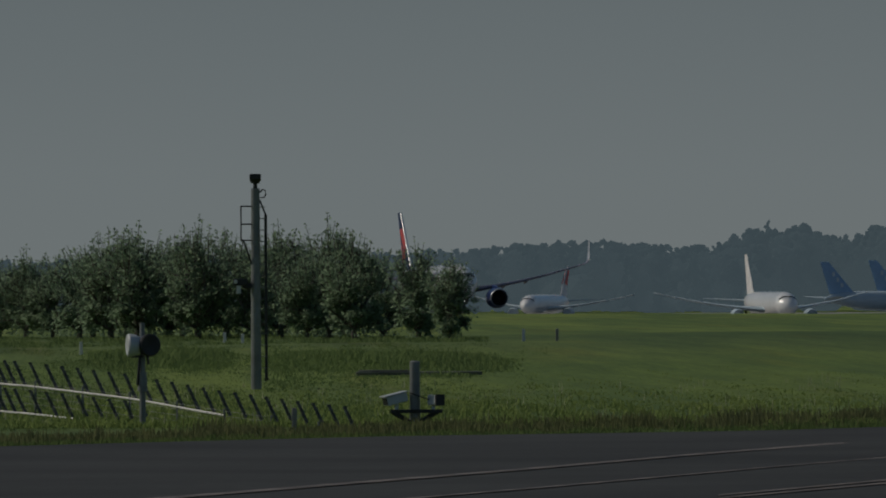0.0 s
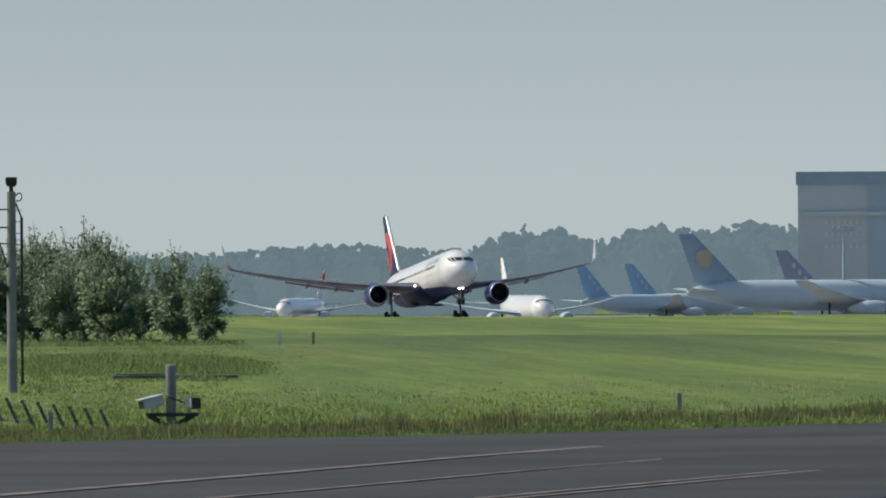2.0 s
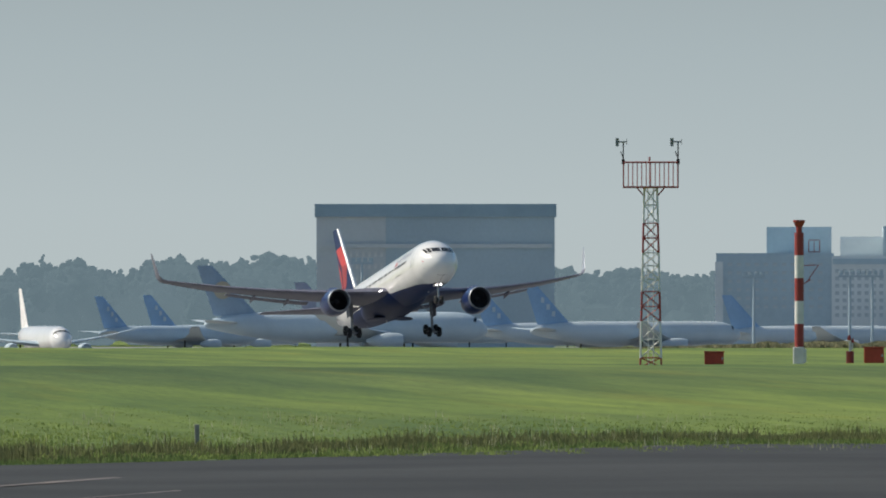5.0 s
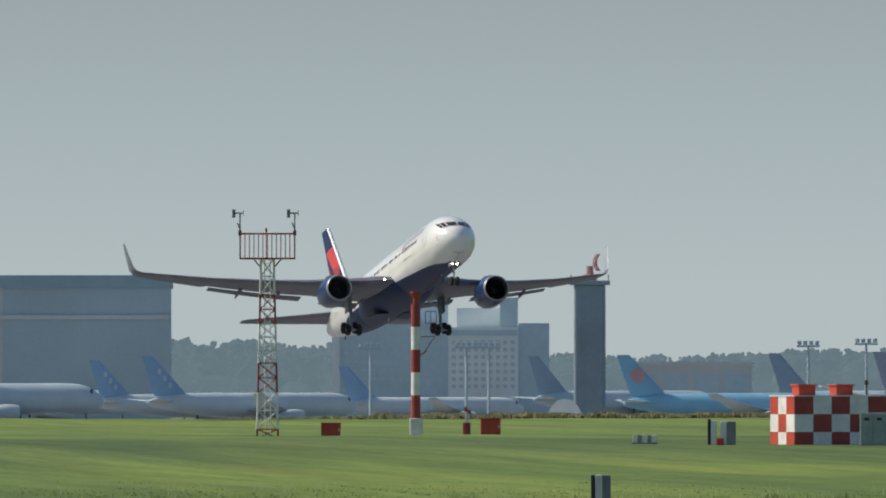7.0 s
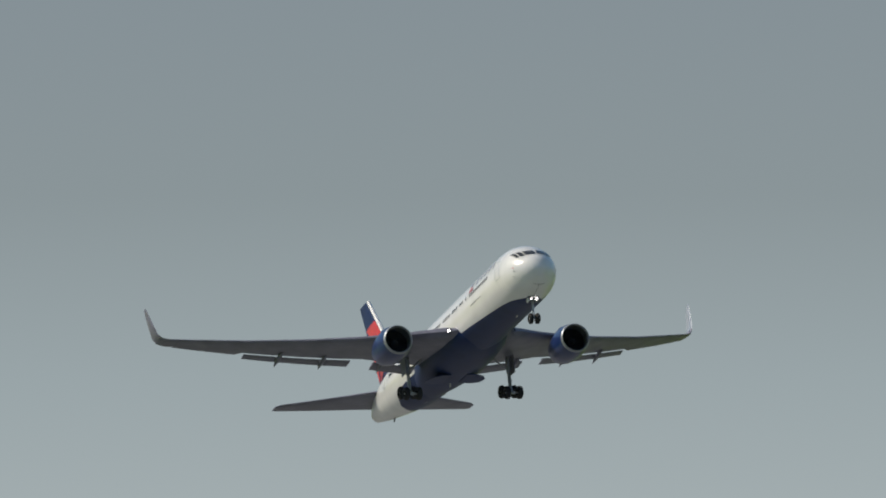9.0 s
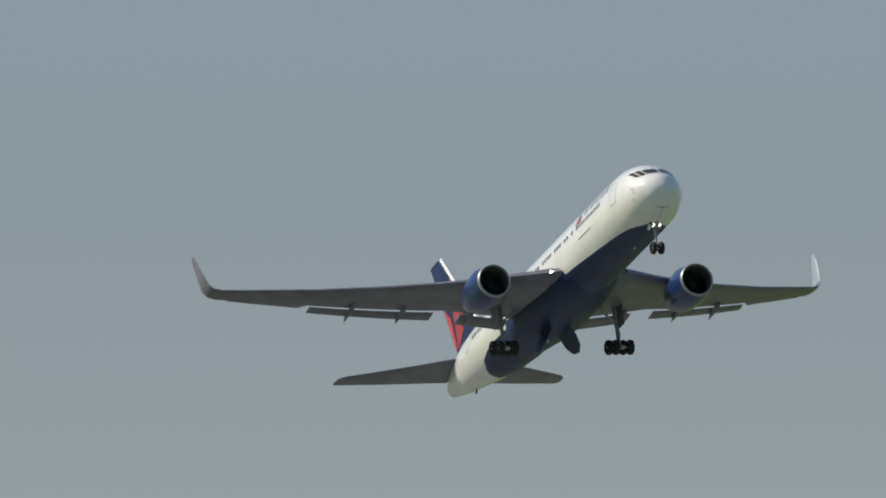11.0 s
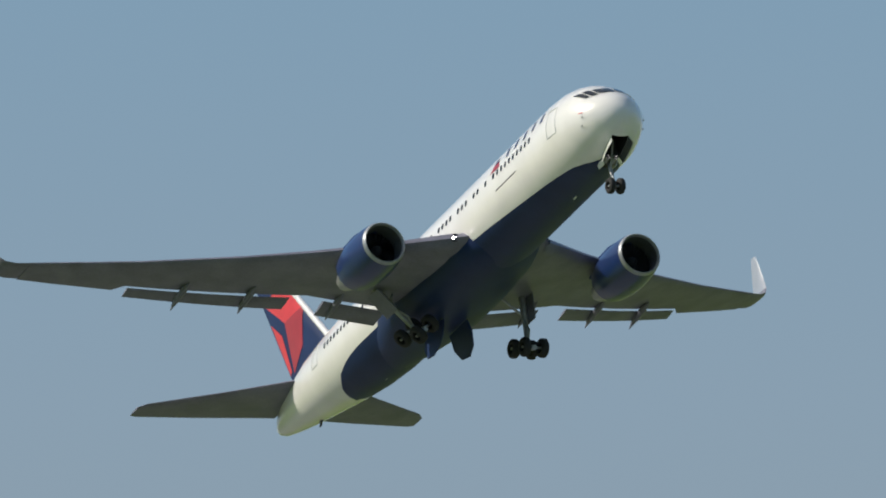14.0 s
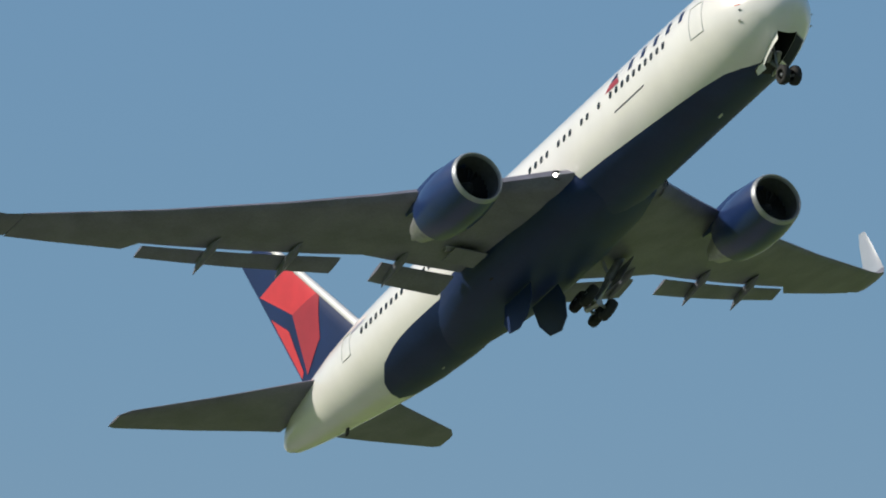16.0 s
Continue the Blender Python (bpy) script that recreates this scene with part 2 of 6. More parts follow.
def skin(bm, rings, closed=True, caps=True, mi=None):
    """Join rings of points into a surface; mi(i, j) picks a material."""
    vs = [[bm.verts.new(p) for p in ring] for ring in rings]
    n = len(vs[0])
    for i in range(len(vs) - 1):
        for j in range(n if closed else n - 1):
            q = [vs[i][j], vs[i][(j + 1) % n], vs[i + 1][(j + 1) % n], vs[i + 1][j]]
            try:
                f = bm.faces.new(q)
                f.material_index = mi(i, j) if mi else 0
            except ValueError:
                pass
    if caps and closed:
        for ring in (vs[0], vs[-1]):
            try:
                bm.faces.new(ring)
            except ValueError:
                pass
    return vs


def lathe(bm, profile, n=24, m=None, mi=None):
    """Turn (x, r) pairs about the x axis."""
    rings = [[(x, r * math.cos(2 * math.pi * k / n), r * math.sin(2 * math.pi * k / n)) for k in range(n)] for x, r in profile]
    vs = skin(bm, rings, caps=False, mi=mi)
    if m is not None:
        bmesh.ops.transform(bm, matrix=m, verts=[v for ring in vs for v in ring])


def sweep(bm, pts, r, n=6):
    """A round bar through a line of points."""
    rings = []
    for i, p in enumerate(pts):
        d = Vector(pts[min(i + 1, len(pts) - 1)]) - Vector(pts[max(i - 1, 0)])
        m = d.to_track_quat("Z", "Y").to_matrix()
        rings.append([Vector(p) + m @ Vector((r * math.cos(2 * math.pi * k / n), r * math.sin(2 * math.pi * k / n), 0)) for k in range(n)])
    skin(bm, rings)


def interp(x, table):
    return float(np.interp(x, [a for a, _ in table], [b for _, b in table]))


def polar(az, r, z=0.0):
    a = radians(az)
    return Vector((r * math.sin(a), r * math.cos(a), z))


def facing(az, r, z, turn=0.0):
    """A pose at that bearing and range whose -y side faces the eye."""
    p = polar(az, r, z)
    return pose(p.x, p.y, p.z, 0, 0, -az + turn)


def thing(name, m, label, category, group="", kind=""):
    ob = new(name)
    ob.matrix_basis = m
    return tagged(ob, label, category, group, kind)


# ---- ground ----
LAND = [(0, 1.9), (100, 1.75), (180, 1.80), (241, 1.84), (262, 2.05), (300, 2.23), (340, 2.40), (400, 2.68), (450, 2.83), (520, 2.68), (560, 2.57), (700, 2.55), (860, 2.62), (900, 2.58),
        (1000, 1.7), (1150, -0.06), (1900, -0.06), (2150, -2.6), (5000, -2.6)]


def land(az, r):
    z = interp(r, LAND)
    if 250 < r < 1000:
        k = min(1, (r - 250) / 60)
        z += k * 0.15 * noise.noise((az * r * 0.0012, r * 0.013, 1.7)) + k * 0.04 * noise.noise((az * r * 0.003, r * 0.05, 4.1))
    return z


def build_ground():
    az = sorted(set([-180 + 6 * k for k in range(60)] + [-3 + 0.2 * k for k in range(91)]))
    rs = sorted(set([0.5, 30, 60, 100, 140, 170] + [180 + 5 * k for k in range(80)] + [580 + 10 * k for k in range(60)] + [1200, 1400, 1700, 1900, 2000, 2150, 2600, 3500, 4900]))
    bm = bmesh.new()
    rings = [[polar(a, r, land(a, r)) for a in az] for r in rs]
    vs = skin(bm, rings, closed=True, caps=False)
    bm.faces.new(vs[0])
    g = finish(bm, "ground", "ground", smooth=True)
    tagged(g, "mown green airfield grass rising to a low bank", "ground", kind="structure")


def ground_material():
    """Grass in soft patches that run out along the view, with fine mottling."""
    m = bpy.data.materials.new("airfield_grass")
    m.use_nodes = True
    nt = m.node_tree
    b = nt.nodes["Principled BSDF"]
    b.inputs["Roughness"].default_value, b.inputs["Specular IOR Level"].default_value = 0.95, 0.18
    co = nt.nodes.new("ShaderNodeTexCoord")
    mp = nt.nodes.new("ShaderNodeMapping")
    mp.inputs["Scale"].default_value = (1.0, 0.05, 1.0)
    nt.links.new(co.outputs["Object"], mp.inputs[0])
    last = None
    for scale, lo, hi, c0, c1, blend, k in ((0.16, 0.38, 0.66, (0.095, 0.146, 0.050), (0.170, 0.224, 0.064), "MIX", 1.0), (0.9, 0.35, 0.65, (0.35, 0.38, 0.4), (0.62, 0.62, 0.55), "OVERLAY", 0.55), (7.0, 0.3, 0.7, (0.36, 0.38, 0.4), (0.64, 0.62, 0.55), "OVERLAY", 0.6), (0.35, 0.55, 0.75, (0.5, 0.5, 0.5), (0.64, 0.50, 0.42), "OVERLAY", 0.8)):
        n = nt.nodes.new("ShaderNodeTexNoise")
        n.inputs["Scale"].default_value, n.inputs["Detail"].default_value = scale, 5
        nt.links.new(mp.outputs[0], n.inputs["Vector"])
        cr = nt.nodes.new("ShaderNodeValToRGB")
        ramp(cr, [(lo, c0), (hi, c1)])
        nt.links.new(n.outputs[0], cr.inputs[0])
        if last is None:
            last = cr.outputs[0]
            continue
        mx = nt.nodes.new("ShaderNodeMix")
        mx.data_type, mx.blend_type = "RGBA", blend
        mx.inputs["Factor"].default_value = k
        nt.links.new(last, mx.inputs[6])
        nt.links.new(cr.outputs[0], mx.inputs[7])
        last = mx.outputs[2]
    # strips of grass that differ in tone with distance, with wavering edges
    ln, wob, add = nt.nodes.new("ShaderNodeVectorMath"), nt.nodes.new("ShaderNodeTexNoise"), nt.nodes.new("ShaderNodeMath")
    ln.operation = "LENGTH"
    nt.links.new(co.outputs["Object"], ln.inputs[0])
    wob.inputs["Scale"].default_value, wob.inputs["Detail"].default_value = 0.1, 5
    nt.links.new(mp.outputs[0], wob.inputs["Vector"])
    add.operation, add.inputs[1].default_value = "MULTIPLY_ADD", 130.0
    nt.links.new(wob.outputs[0], add.inputs[0])
    nt.links.new(ln.outputs["Value"], add.inputs[2])
    rng_ = nt.nodes.new("ShaderNodeMapRange")
    rng_.inputs["From Min"].default_value, rng_.inputs["From Max"].default_value = 300, 900
    nt.links.new(add.outputs[0], rng_.inputs["Value"])
    strip = nt.nodes.new("ShaderNodeValToRGB")
    ramp(strip, [(0.0, (0.44, 0.46, 0.46)), (0.10, (0.58, 0.57, 0.47)), (0.19, (0.60, 0.59, 0.46)), (0.26, (0.43, 0.44, 0.46)), (0.35, (0.34, 0.37, 0.42)), (0.43, (0.41, 0.43, 0.45)), (0.52, (0.55, 0.55, 0.50)), (1.0, (0.61, 0.60, 0.51))])
    nt.links.new(rng_.outputs[0], strip.inputs[0])
    mx = nt.nodes.new("ShaderNodeMix")
    mx.data_type, mx.blend_type = "RGBA", "OVERLAY"
    mx.inputs["Factor"].default_value = 0.9
    nt.links.new(last, mx.inputs[6])
    nt.links.new(strip.outputs[0], mx.inputs[7])
    nt.links.new(mx.outputs[2], b.inputs["Base Color"])
    return m


M["ground"] = ground_material()
build_ground()
# ---- taxiway ----
def road_point(az, drop):
    """A point on the taxiway at a bearing and an angle below the horizon."""
    r = (EYE - 1.8) / math.tan(radians(drop))
    return az, r


def verge(a):
    """The range at which the asphalt ends."""
    return interp(a, [(-6, 214), (0.5, 225), (2.2, 236), (4.0, 242), (4.8, 246), (6.0, 254), (6.8, 260), (14, 268)])


def build_taxiway():
    bm = bmesh.new()
    az = [-6 + 0.25 * k for k in range(80)]
    def edge(a):
        return verge(a) + 0.5 * noise.noise((a * 4, 0, 0))
    rings = [[polar(a, r0 if r0 < 200 else edge(a), land(a, r0 if r0 < 200 else edge(a)) + 0.03) for a in az] for r0 in (120, 150, 180, 241)]
    skin(bm, rings, closed=False, caps=False)
    rd = finish(bm, "taxiway", "asphalt", smooth=True)
    tagged(rd, "dark grey asphalt taxiway with pale lines", "taxiway", kind="structure")
    def stripe(pts, w):
        bm = bmesh.new()
        grid = []
        for k in range(41):
            u = k / 40
            a = interp(u, [(i / (len(pts) - 1), p[0]) for i, p in enumerate(pts)])
            d = interp(u, [(i / (len(pts) - 1), p[1]) for i, p in enumerate(pts)])
            _, r = road_point(a, d)
            grid.append([polar(a, r - w / 2, land(a, r) + 0.045), polar(a, r + w / 2, land(a, r) + 0.045)])
        skin(bm, grid, closed=False, caps=False)
        part("line_marking", bm, "line", rd, "worn pale painted line")
    stripe([(1.0, 0.975), (1.62, 0.930), (2.22, 0.886), (2.82, 0.842), (3.6, 0.780), (4.45, 0.720), (5.0, 0.698), (5.5, 0.685), (6.1, 0.680)], 1.9)
    stripe([(2.0, 0.990), (2.95, 0.918), (4.0, 0.832), (5.0, 0.755), (5.5, 0.717)], 1.0)
    for d in (-0.006, 0.007):
        stripe([(3.7, 0.965 + d), (4.27, 0.918 + d), (5.0, 0.857 + d), (5.7, 0.793 + d), (6.2, 0.735 + d), (6.56, 0.694 + d)], 1.1)
    # dark seam where the taxiway bends away
    bm = bmesh.new()
    skin(bm, [[polar(a, interp(a, [(5.3, 168), (5.74, 177), (6.8, 212), (7.5, 230)]) - d, land(a, 200) + 0.05) for a in (5.3, 5.6, 6, 6.4, 6.8, 7.2, 7.5)] for d in (5, 0)], closed=False, caps=False)
    part("shoulder", bm, "dark", rd, "dark sealed shoulder")


build_taxiway()


def build_runway():
    """The runway and the paved strips on its near side, along the take-off track."""
    d = Vector((math.cos(radians(-82)), math.sin(radians(-82)), 0))
    n = Vector((-d.y, d.x, 0))
    c = Vector((96.6, 1723, -0.03))
    bm = bmesh.new()
    rows = []
    for k in range(121):
        row = []
        for w in (-45, -22, 0, 22, 45):
            p = c + d * (-300 + 18 * k) + n * w
            row.append(Vector((p.x, p.y, land(math.degrees(math.atan2(p.x, p.y)), p.xy.length) + 0.12)))
        rows.append(row)
    skin(bm, rows, closed=False, caps=False)
    rw = finish(bm, "runway", "runway")
    tagged(rw, "long grey concrete runway behind the grass bank", "runway", kind="structure")


M["runway"] = mat("runway_concrete", (0.22, 0.22, 0.22), 0.9, scale=0.05, vary=0.15, fine=30)
build_runway()


# ---- grass and weeds ----
def blades(name, material, label, count, place, height, lean=0.35, width=0.03):
    """Grass in tufts; place(rng) gives a bearing, range; height(az, r)."""
    rng = random.Random(len(name) * 7 + count)
    vs, fs = [], []
    for _ in range(count):
        a, r = place(rng)
        base = polar(a, r, land(a, r) - 0.03)
        h0 = height(a, r, rng)
        if h0 <= 0.02:
            continue
        for _ in range(4):
            h = h0 * rng.uniform(0.6, 1.15)
            ang, ln = rng.uniform(0, 6.283), rng.uniform(0, lean)
            w = width * rng.uniform(0.6, 1.5)
            b = base + Vector((rng.gauss(0, 0.12), rng.gauss(0, 0.12), 0))
            dx, dy = math.cos(ang), math.sin(ang)
            k = len(vs)
            vs += [b + Vector((-dy * w, dx * w, 0)), b + Vector((dy * w, -dx * w, 0)),
                   b + Vector((dx * ln * h * 0.4 + dy * w * 0.8, dy * ln * h * 0.4 - dx * w * 0.8, h * 0.6)), b + Vector((dx * ln * h * 0.4 - dy * w * 0.8, dy * ln * h * 0.4 + dx * w * 0.8, h * 0.6)),
                   b + Vector((dx * ln * h, dy * ln * h, h))]
            fs += [(k, k + 1, k + 2, k + 3), (k + 3, k + 2, k + 4)]
    me = bpy.data.meshes.new(name)
    me.from_pydata([tuple(v) for v in vs], [], fs)
    me.materials.append(M[material])
    return tagged(new(name, me), label, "grass", kind="stuff")


def build_grass():
    blades("verge_grass", "tall_blade", "short olive grass along the taxiway edge", 15000,
           lambda g: (lambda a: (a, verge(a) + abs(g.gauss(0, 4)) + 0.1))(g.uniform(-0.5, 10.2)), lambda a, r, g: max(0.02, 0.08 + 0.07 * noise.noise((a * 8, r * 0.2, 0))) * g.uniform(0.5, 1.5), width=0.014)
    blades("verge_weeds", "weed", "brownish dry weeds behind the taxiway edge", 17000,
           lambda g: (lambda a: (a, verge(a) + 2 + g.uniform(0, 5) + g.uniform(0, 7)))(g.uniform(-0.5, 10.2)), lambda a, r, g: max(0, 0.13 + 0.16 * noise.noise((a * 3, r * 0.2, 0)) + 0.14 * noise.noise((a * 17, r * 0.5, 2))) * g.uniform(0.4, 1.6), width=0.013)
    blades("meadow_grass", "blade", "green unmown meadow grass", 46000,
           lambda g: (g.uniform(-0.5, 10.6), 248 + 120 * g.random() ** 1.7), lambda a, r, g: max(0.02, 0.09 + 0.05 * noise.noise((a * r * 0.02, r * 0.02, 3)) + 0.07 * noise.noise((a * r * 0.09, r * 0.06, 8))) * g.uniform(0.4, 1.4) * interp(r, [(250, 1.15), (275, 0.75), (310, 0.4), (368, 0.15)]) * interp(a, [(3.0, 1.25), (4.0, 1)]), lean=0.8, width=0.016)
    blades("tall_stalks", "stalk", "scattered pale dry stalks in the grass", 420,
           lambda g: (g.uniform(-0.5, 10.2), 250 + 55 * g.random() ** 1.6), lambda a, r, g: g.uniform(0.12, 0.34), lean=0.3, width=0.006)
    def mound(a, r):
        """Tall growth in two clumps along the ditch, dying away softly."""
        one = math.exp(-((a - 1.20) / 0.32) ** 4 - ((r - 372) / 26) ** 2)
        two = math.exp(-((a - 2.18) / 0.55) ** 4 - ((r - 354 + 14 * (a - 2.16)) / 22) ** 2)
        three = 0.38 * math.exp(-((a - 2.36) / 0.40) ** 4 - ((r - 321) / 3) ** 2)
        return max(one, two, three)
    def left_field(a):
        return interp(a, [(2.4, 1.0), (3.4, 0.0)])
    blades("orchard_grass", "ditch_blade", "long grass under the cherry trees", 7000, lambda g: (g.uniform(0.2, 2.65), g.uniform(418, 470)),
           lambda a, r, g: max(0.03, 0.11 + 0.14 * noise.noise((a * 11, r * 0.05, 9))) * g.uniform(0.5, 1.3), lean=0.8, width=0.02)
    blades("field_grass", "ditch_blade", "rank dark grass of the unmown field", 26000, lambda g: (g.uniform(-0.5, 3.4), 246 + 165 * g.random() ** 1.4),
           lambda a, r, g: max(0.02, 0.065 + 0.06 * noise.noise((a * 6, r * 0.03, 15))) * left_field(a) * g.uniform(0.4, 1.4), lean=0.9, width=0.017)
    blades("ditch_grass", "ditch_blade", "taller green grass along the drainage ditch", 22000, lambda g: (g.uniform(0.6, 3.0), g.uniform(318, 415)),
           lambda a, r, g: 0.46 * mound(a, r) * (0.7 + 0.6 * noise.noise((a * 7, r * 0.07, 5))) * g.uniform(0.3, 1.3), lean=0.9, width=0.017)
    blades("crest_scrub", "scrub", "brownish scrub along the far edge of the grass", 6000,
           lambda g: (g.uniform(6.2, 11.5), g.uniform(860, 905)), lambda a, r, g: max(0.0, 0.62 * min(1, (a - 6.2) / 1.2) * (0.6 + 0.5 * noise.noise((a * 9, 0, 0)))), width=0.14)


build_grass()


# ---- trees ----
def tree_parts(seed, height, spread, leaves):
    """Trunk with limbs, and a crown of separate leaves that follows the limbs."""
    rng = random.Random(seed)
    bm = bmesh.new()
    lv, lf = [], []
    def leaf(p, size):
        q = Euler((rng.uniform(-1, 1), rng.uniform(-1, 1), rng.uniform(0, 6.3))).to_matrix()
        k = len(lv)
        for c in ((-0.5, 0, 0), (0, -0.28, 0.06), (0.6, 0, 0), (0, 0.28, 0.06)):
            lv.append(tuple(p + q @ (Vector(c) * size)))
        lf.append((k, k + 1, k + 2, k + 3))
    def limb(a, b, r, depth):
        tube(bm, a, b, r, r * 0.6, 6 if depth < 2 else 4)
        if depth == 2:
            for _ in range(5):
                leaf(a.lerp(b, rng.random()) + Vector((rng.gauss(0, 0.08), rng.gauss(0, 0.08), rng.gauss(0, 0.08))), rng.uniform(0.08, 0.17))
        if depth == 3:
            n = max(2, int(leaves))
            for _ in range(n):
                u = rng.random()
                leaf(a.lerp(b, u) + Vector((rng.gauss(0, 0.10), rng.gauss(0, 0.10), rng.gauss(0, 0.10))), rng.uniform(0.08, 0.19))
            return
        d = b - a
        for _ in range((5, 5, 4)[depth]):
            u = rng.uniform(0.45, 1.0)
            p = a.lerp(b, u)
            ang = rng.uniform(0, 6.283)
            side = Vector((math.cos(ang) * spread, math.sin(ang) * spread, rng.uniform(-0.35, 1.3)))
            way = (d.normalized() * 0.55 + side.normalized()).normalized()
            limb(p, p + way * d.length * rng.uniform(0.42, 0.72), r * 0.5, depth + 1)
    fork = height * 0.09
    top = Vector((0, 0, fork))
    tube(bm, (0, 0, -0.15), top, height * 0.035, height * 0.028, 8)
    for k in range(9):
        ang = k * 2.4 + rng.uniform(-0.3, 0.3)
        rise = (0.95, 0.25, 0.7, 0.16, 1.1, 0.4, 0.8, 0.22, 0.6)[k] * rng.uniform(0.85, 1.1)
        out = 0.12 + 0.14 * (1.1 - rise)
        e = top + Vector((math.cos(ang) * spread * height * out, math.sin(ang) * spread * height * out, height * 0.46 * rise))
        limb(top, e, height * 0.018, 0)
    # upright shoots that break the outline
    for _ in range(64):
        ang, rr = rng.uniform(0, 6.283), rng.random() ** 0.6
        b0 = Vector((math.cos(ang) * rr * spread * height * 0.36, math.sin(ang) * rr * spread * height * 0.36, height * (0.74 - 0.28 * rr)))
        b1 = b0 + Vector((math.cos(ang) * rr * 0.55 + rng.gauss(0, 0.15), math.sin(ang) * rr * 0.55 + rng.gauss(0, 0.15), rng.uniform(0.45, 1.5)))
        tube(bm, b0, b1, 0.014, 0.006, 4)
        for _ in range(24):
            u = rng.random()
            k = 0.13 * (1 - u) + 0.03
            leaf(b0.lerp(b1, u) + Vector((rng.gauss(0, k), rng.gauss(0, k), 0)), rng.uniform(0.07, 0.15))
    # low skirt of leafy suckers
    for _ in range(300):
        ang, rr = rng.uniform(0, 6.283), rng.random() ** 0.5
        c = Vector((math.cos(ang) * rr * spread * height * 0.28, math.sin(ang) * rr * spread * height * 0.28, height * rng.uniform(0.03, 0.3)))
        leaf(c, rng.uniform(0.1, 0.2))
    return bm, lv, lf


def tree(seed, height, spread, leaves):
    t = thing("cherry_tree", pose(0, 0, 0), "dark green leafy cherry tree on the airfield grass", "tree", "row of cherry trees")
    bm, lv, lf = tree_parts(seed, height, spread, leaves)
    part("trunk", bm, "bark", t, "dark brown trunk and limbs")
    me = bpy.data.meshes.new("crown")
    me.from_pydata(lv, [], lf)
    me.materials.append(M["leaf"])
    c = new("crown", me)
    c.parent = t
    tagged(c, "uneven crown of dark green leaves")
    return t


def build_trees():
    kinds = [tree(3, 3.6, 0.95, 5), tree(11, 3.9, 0.8, 5), tree(29, 3.3, 1.05, 4), tree(41, 3.5, 0.5, 4)]
    rng = random.Random(5)
    # bearing, range, height against the model, kind
    spots = [(2.50, 430, 0.78, 3), (2.36, 436, 0.90, 3), (2.20, 448, 0.72, 0), (2.07, 440, 0.98, 0), (1.96, 452, 1.06, 1), (1.86, 442, 0.90, 2), (1.74, 450, 1.0, 1), (1.62, 445, 0.92, 2), (1.50, 450, 1.0, 0), (1.37, 446, 1.04, 1), (1.24, 455, 1.02, 2), (1.10, 450, 1.0, 1),
             (0.98, 456, 1.04, 0), (0.84, 470, 0.88, 2), (0.72, 478, 0.82, 0), (0.60, 480, 0.84, 1), (0.48, 484, 0.82, 2), (0.36, 482, 0.80, 0), (1.68, 470, 1.0, 0), (1.30, 474, 0.98, 2), (2.02, 468, 0.95, 2), (0.9, 486, 0.9, 1), (1.05, 480, 0.95, 0)]
    for az, r, k, i in spots:
        p = polar(az, r, land(az, r))
        src = kinds[i]
        o = copy_thing(src, pose(p.x, p.y, p.z, 0, 0, rng.uniform(0, 360)))
        o.scale = (k * rng.uniform(0.9, 1.1), k * rng.uniform(0.9, 1.1), k)
    for t in kinds:
        for o in list(t.children) + [t]:
            bpy.data.objects.remove(o)


build_trees()


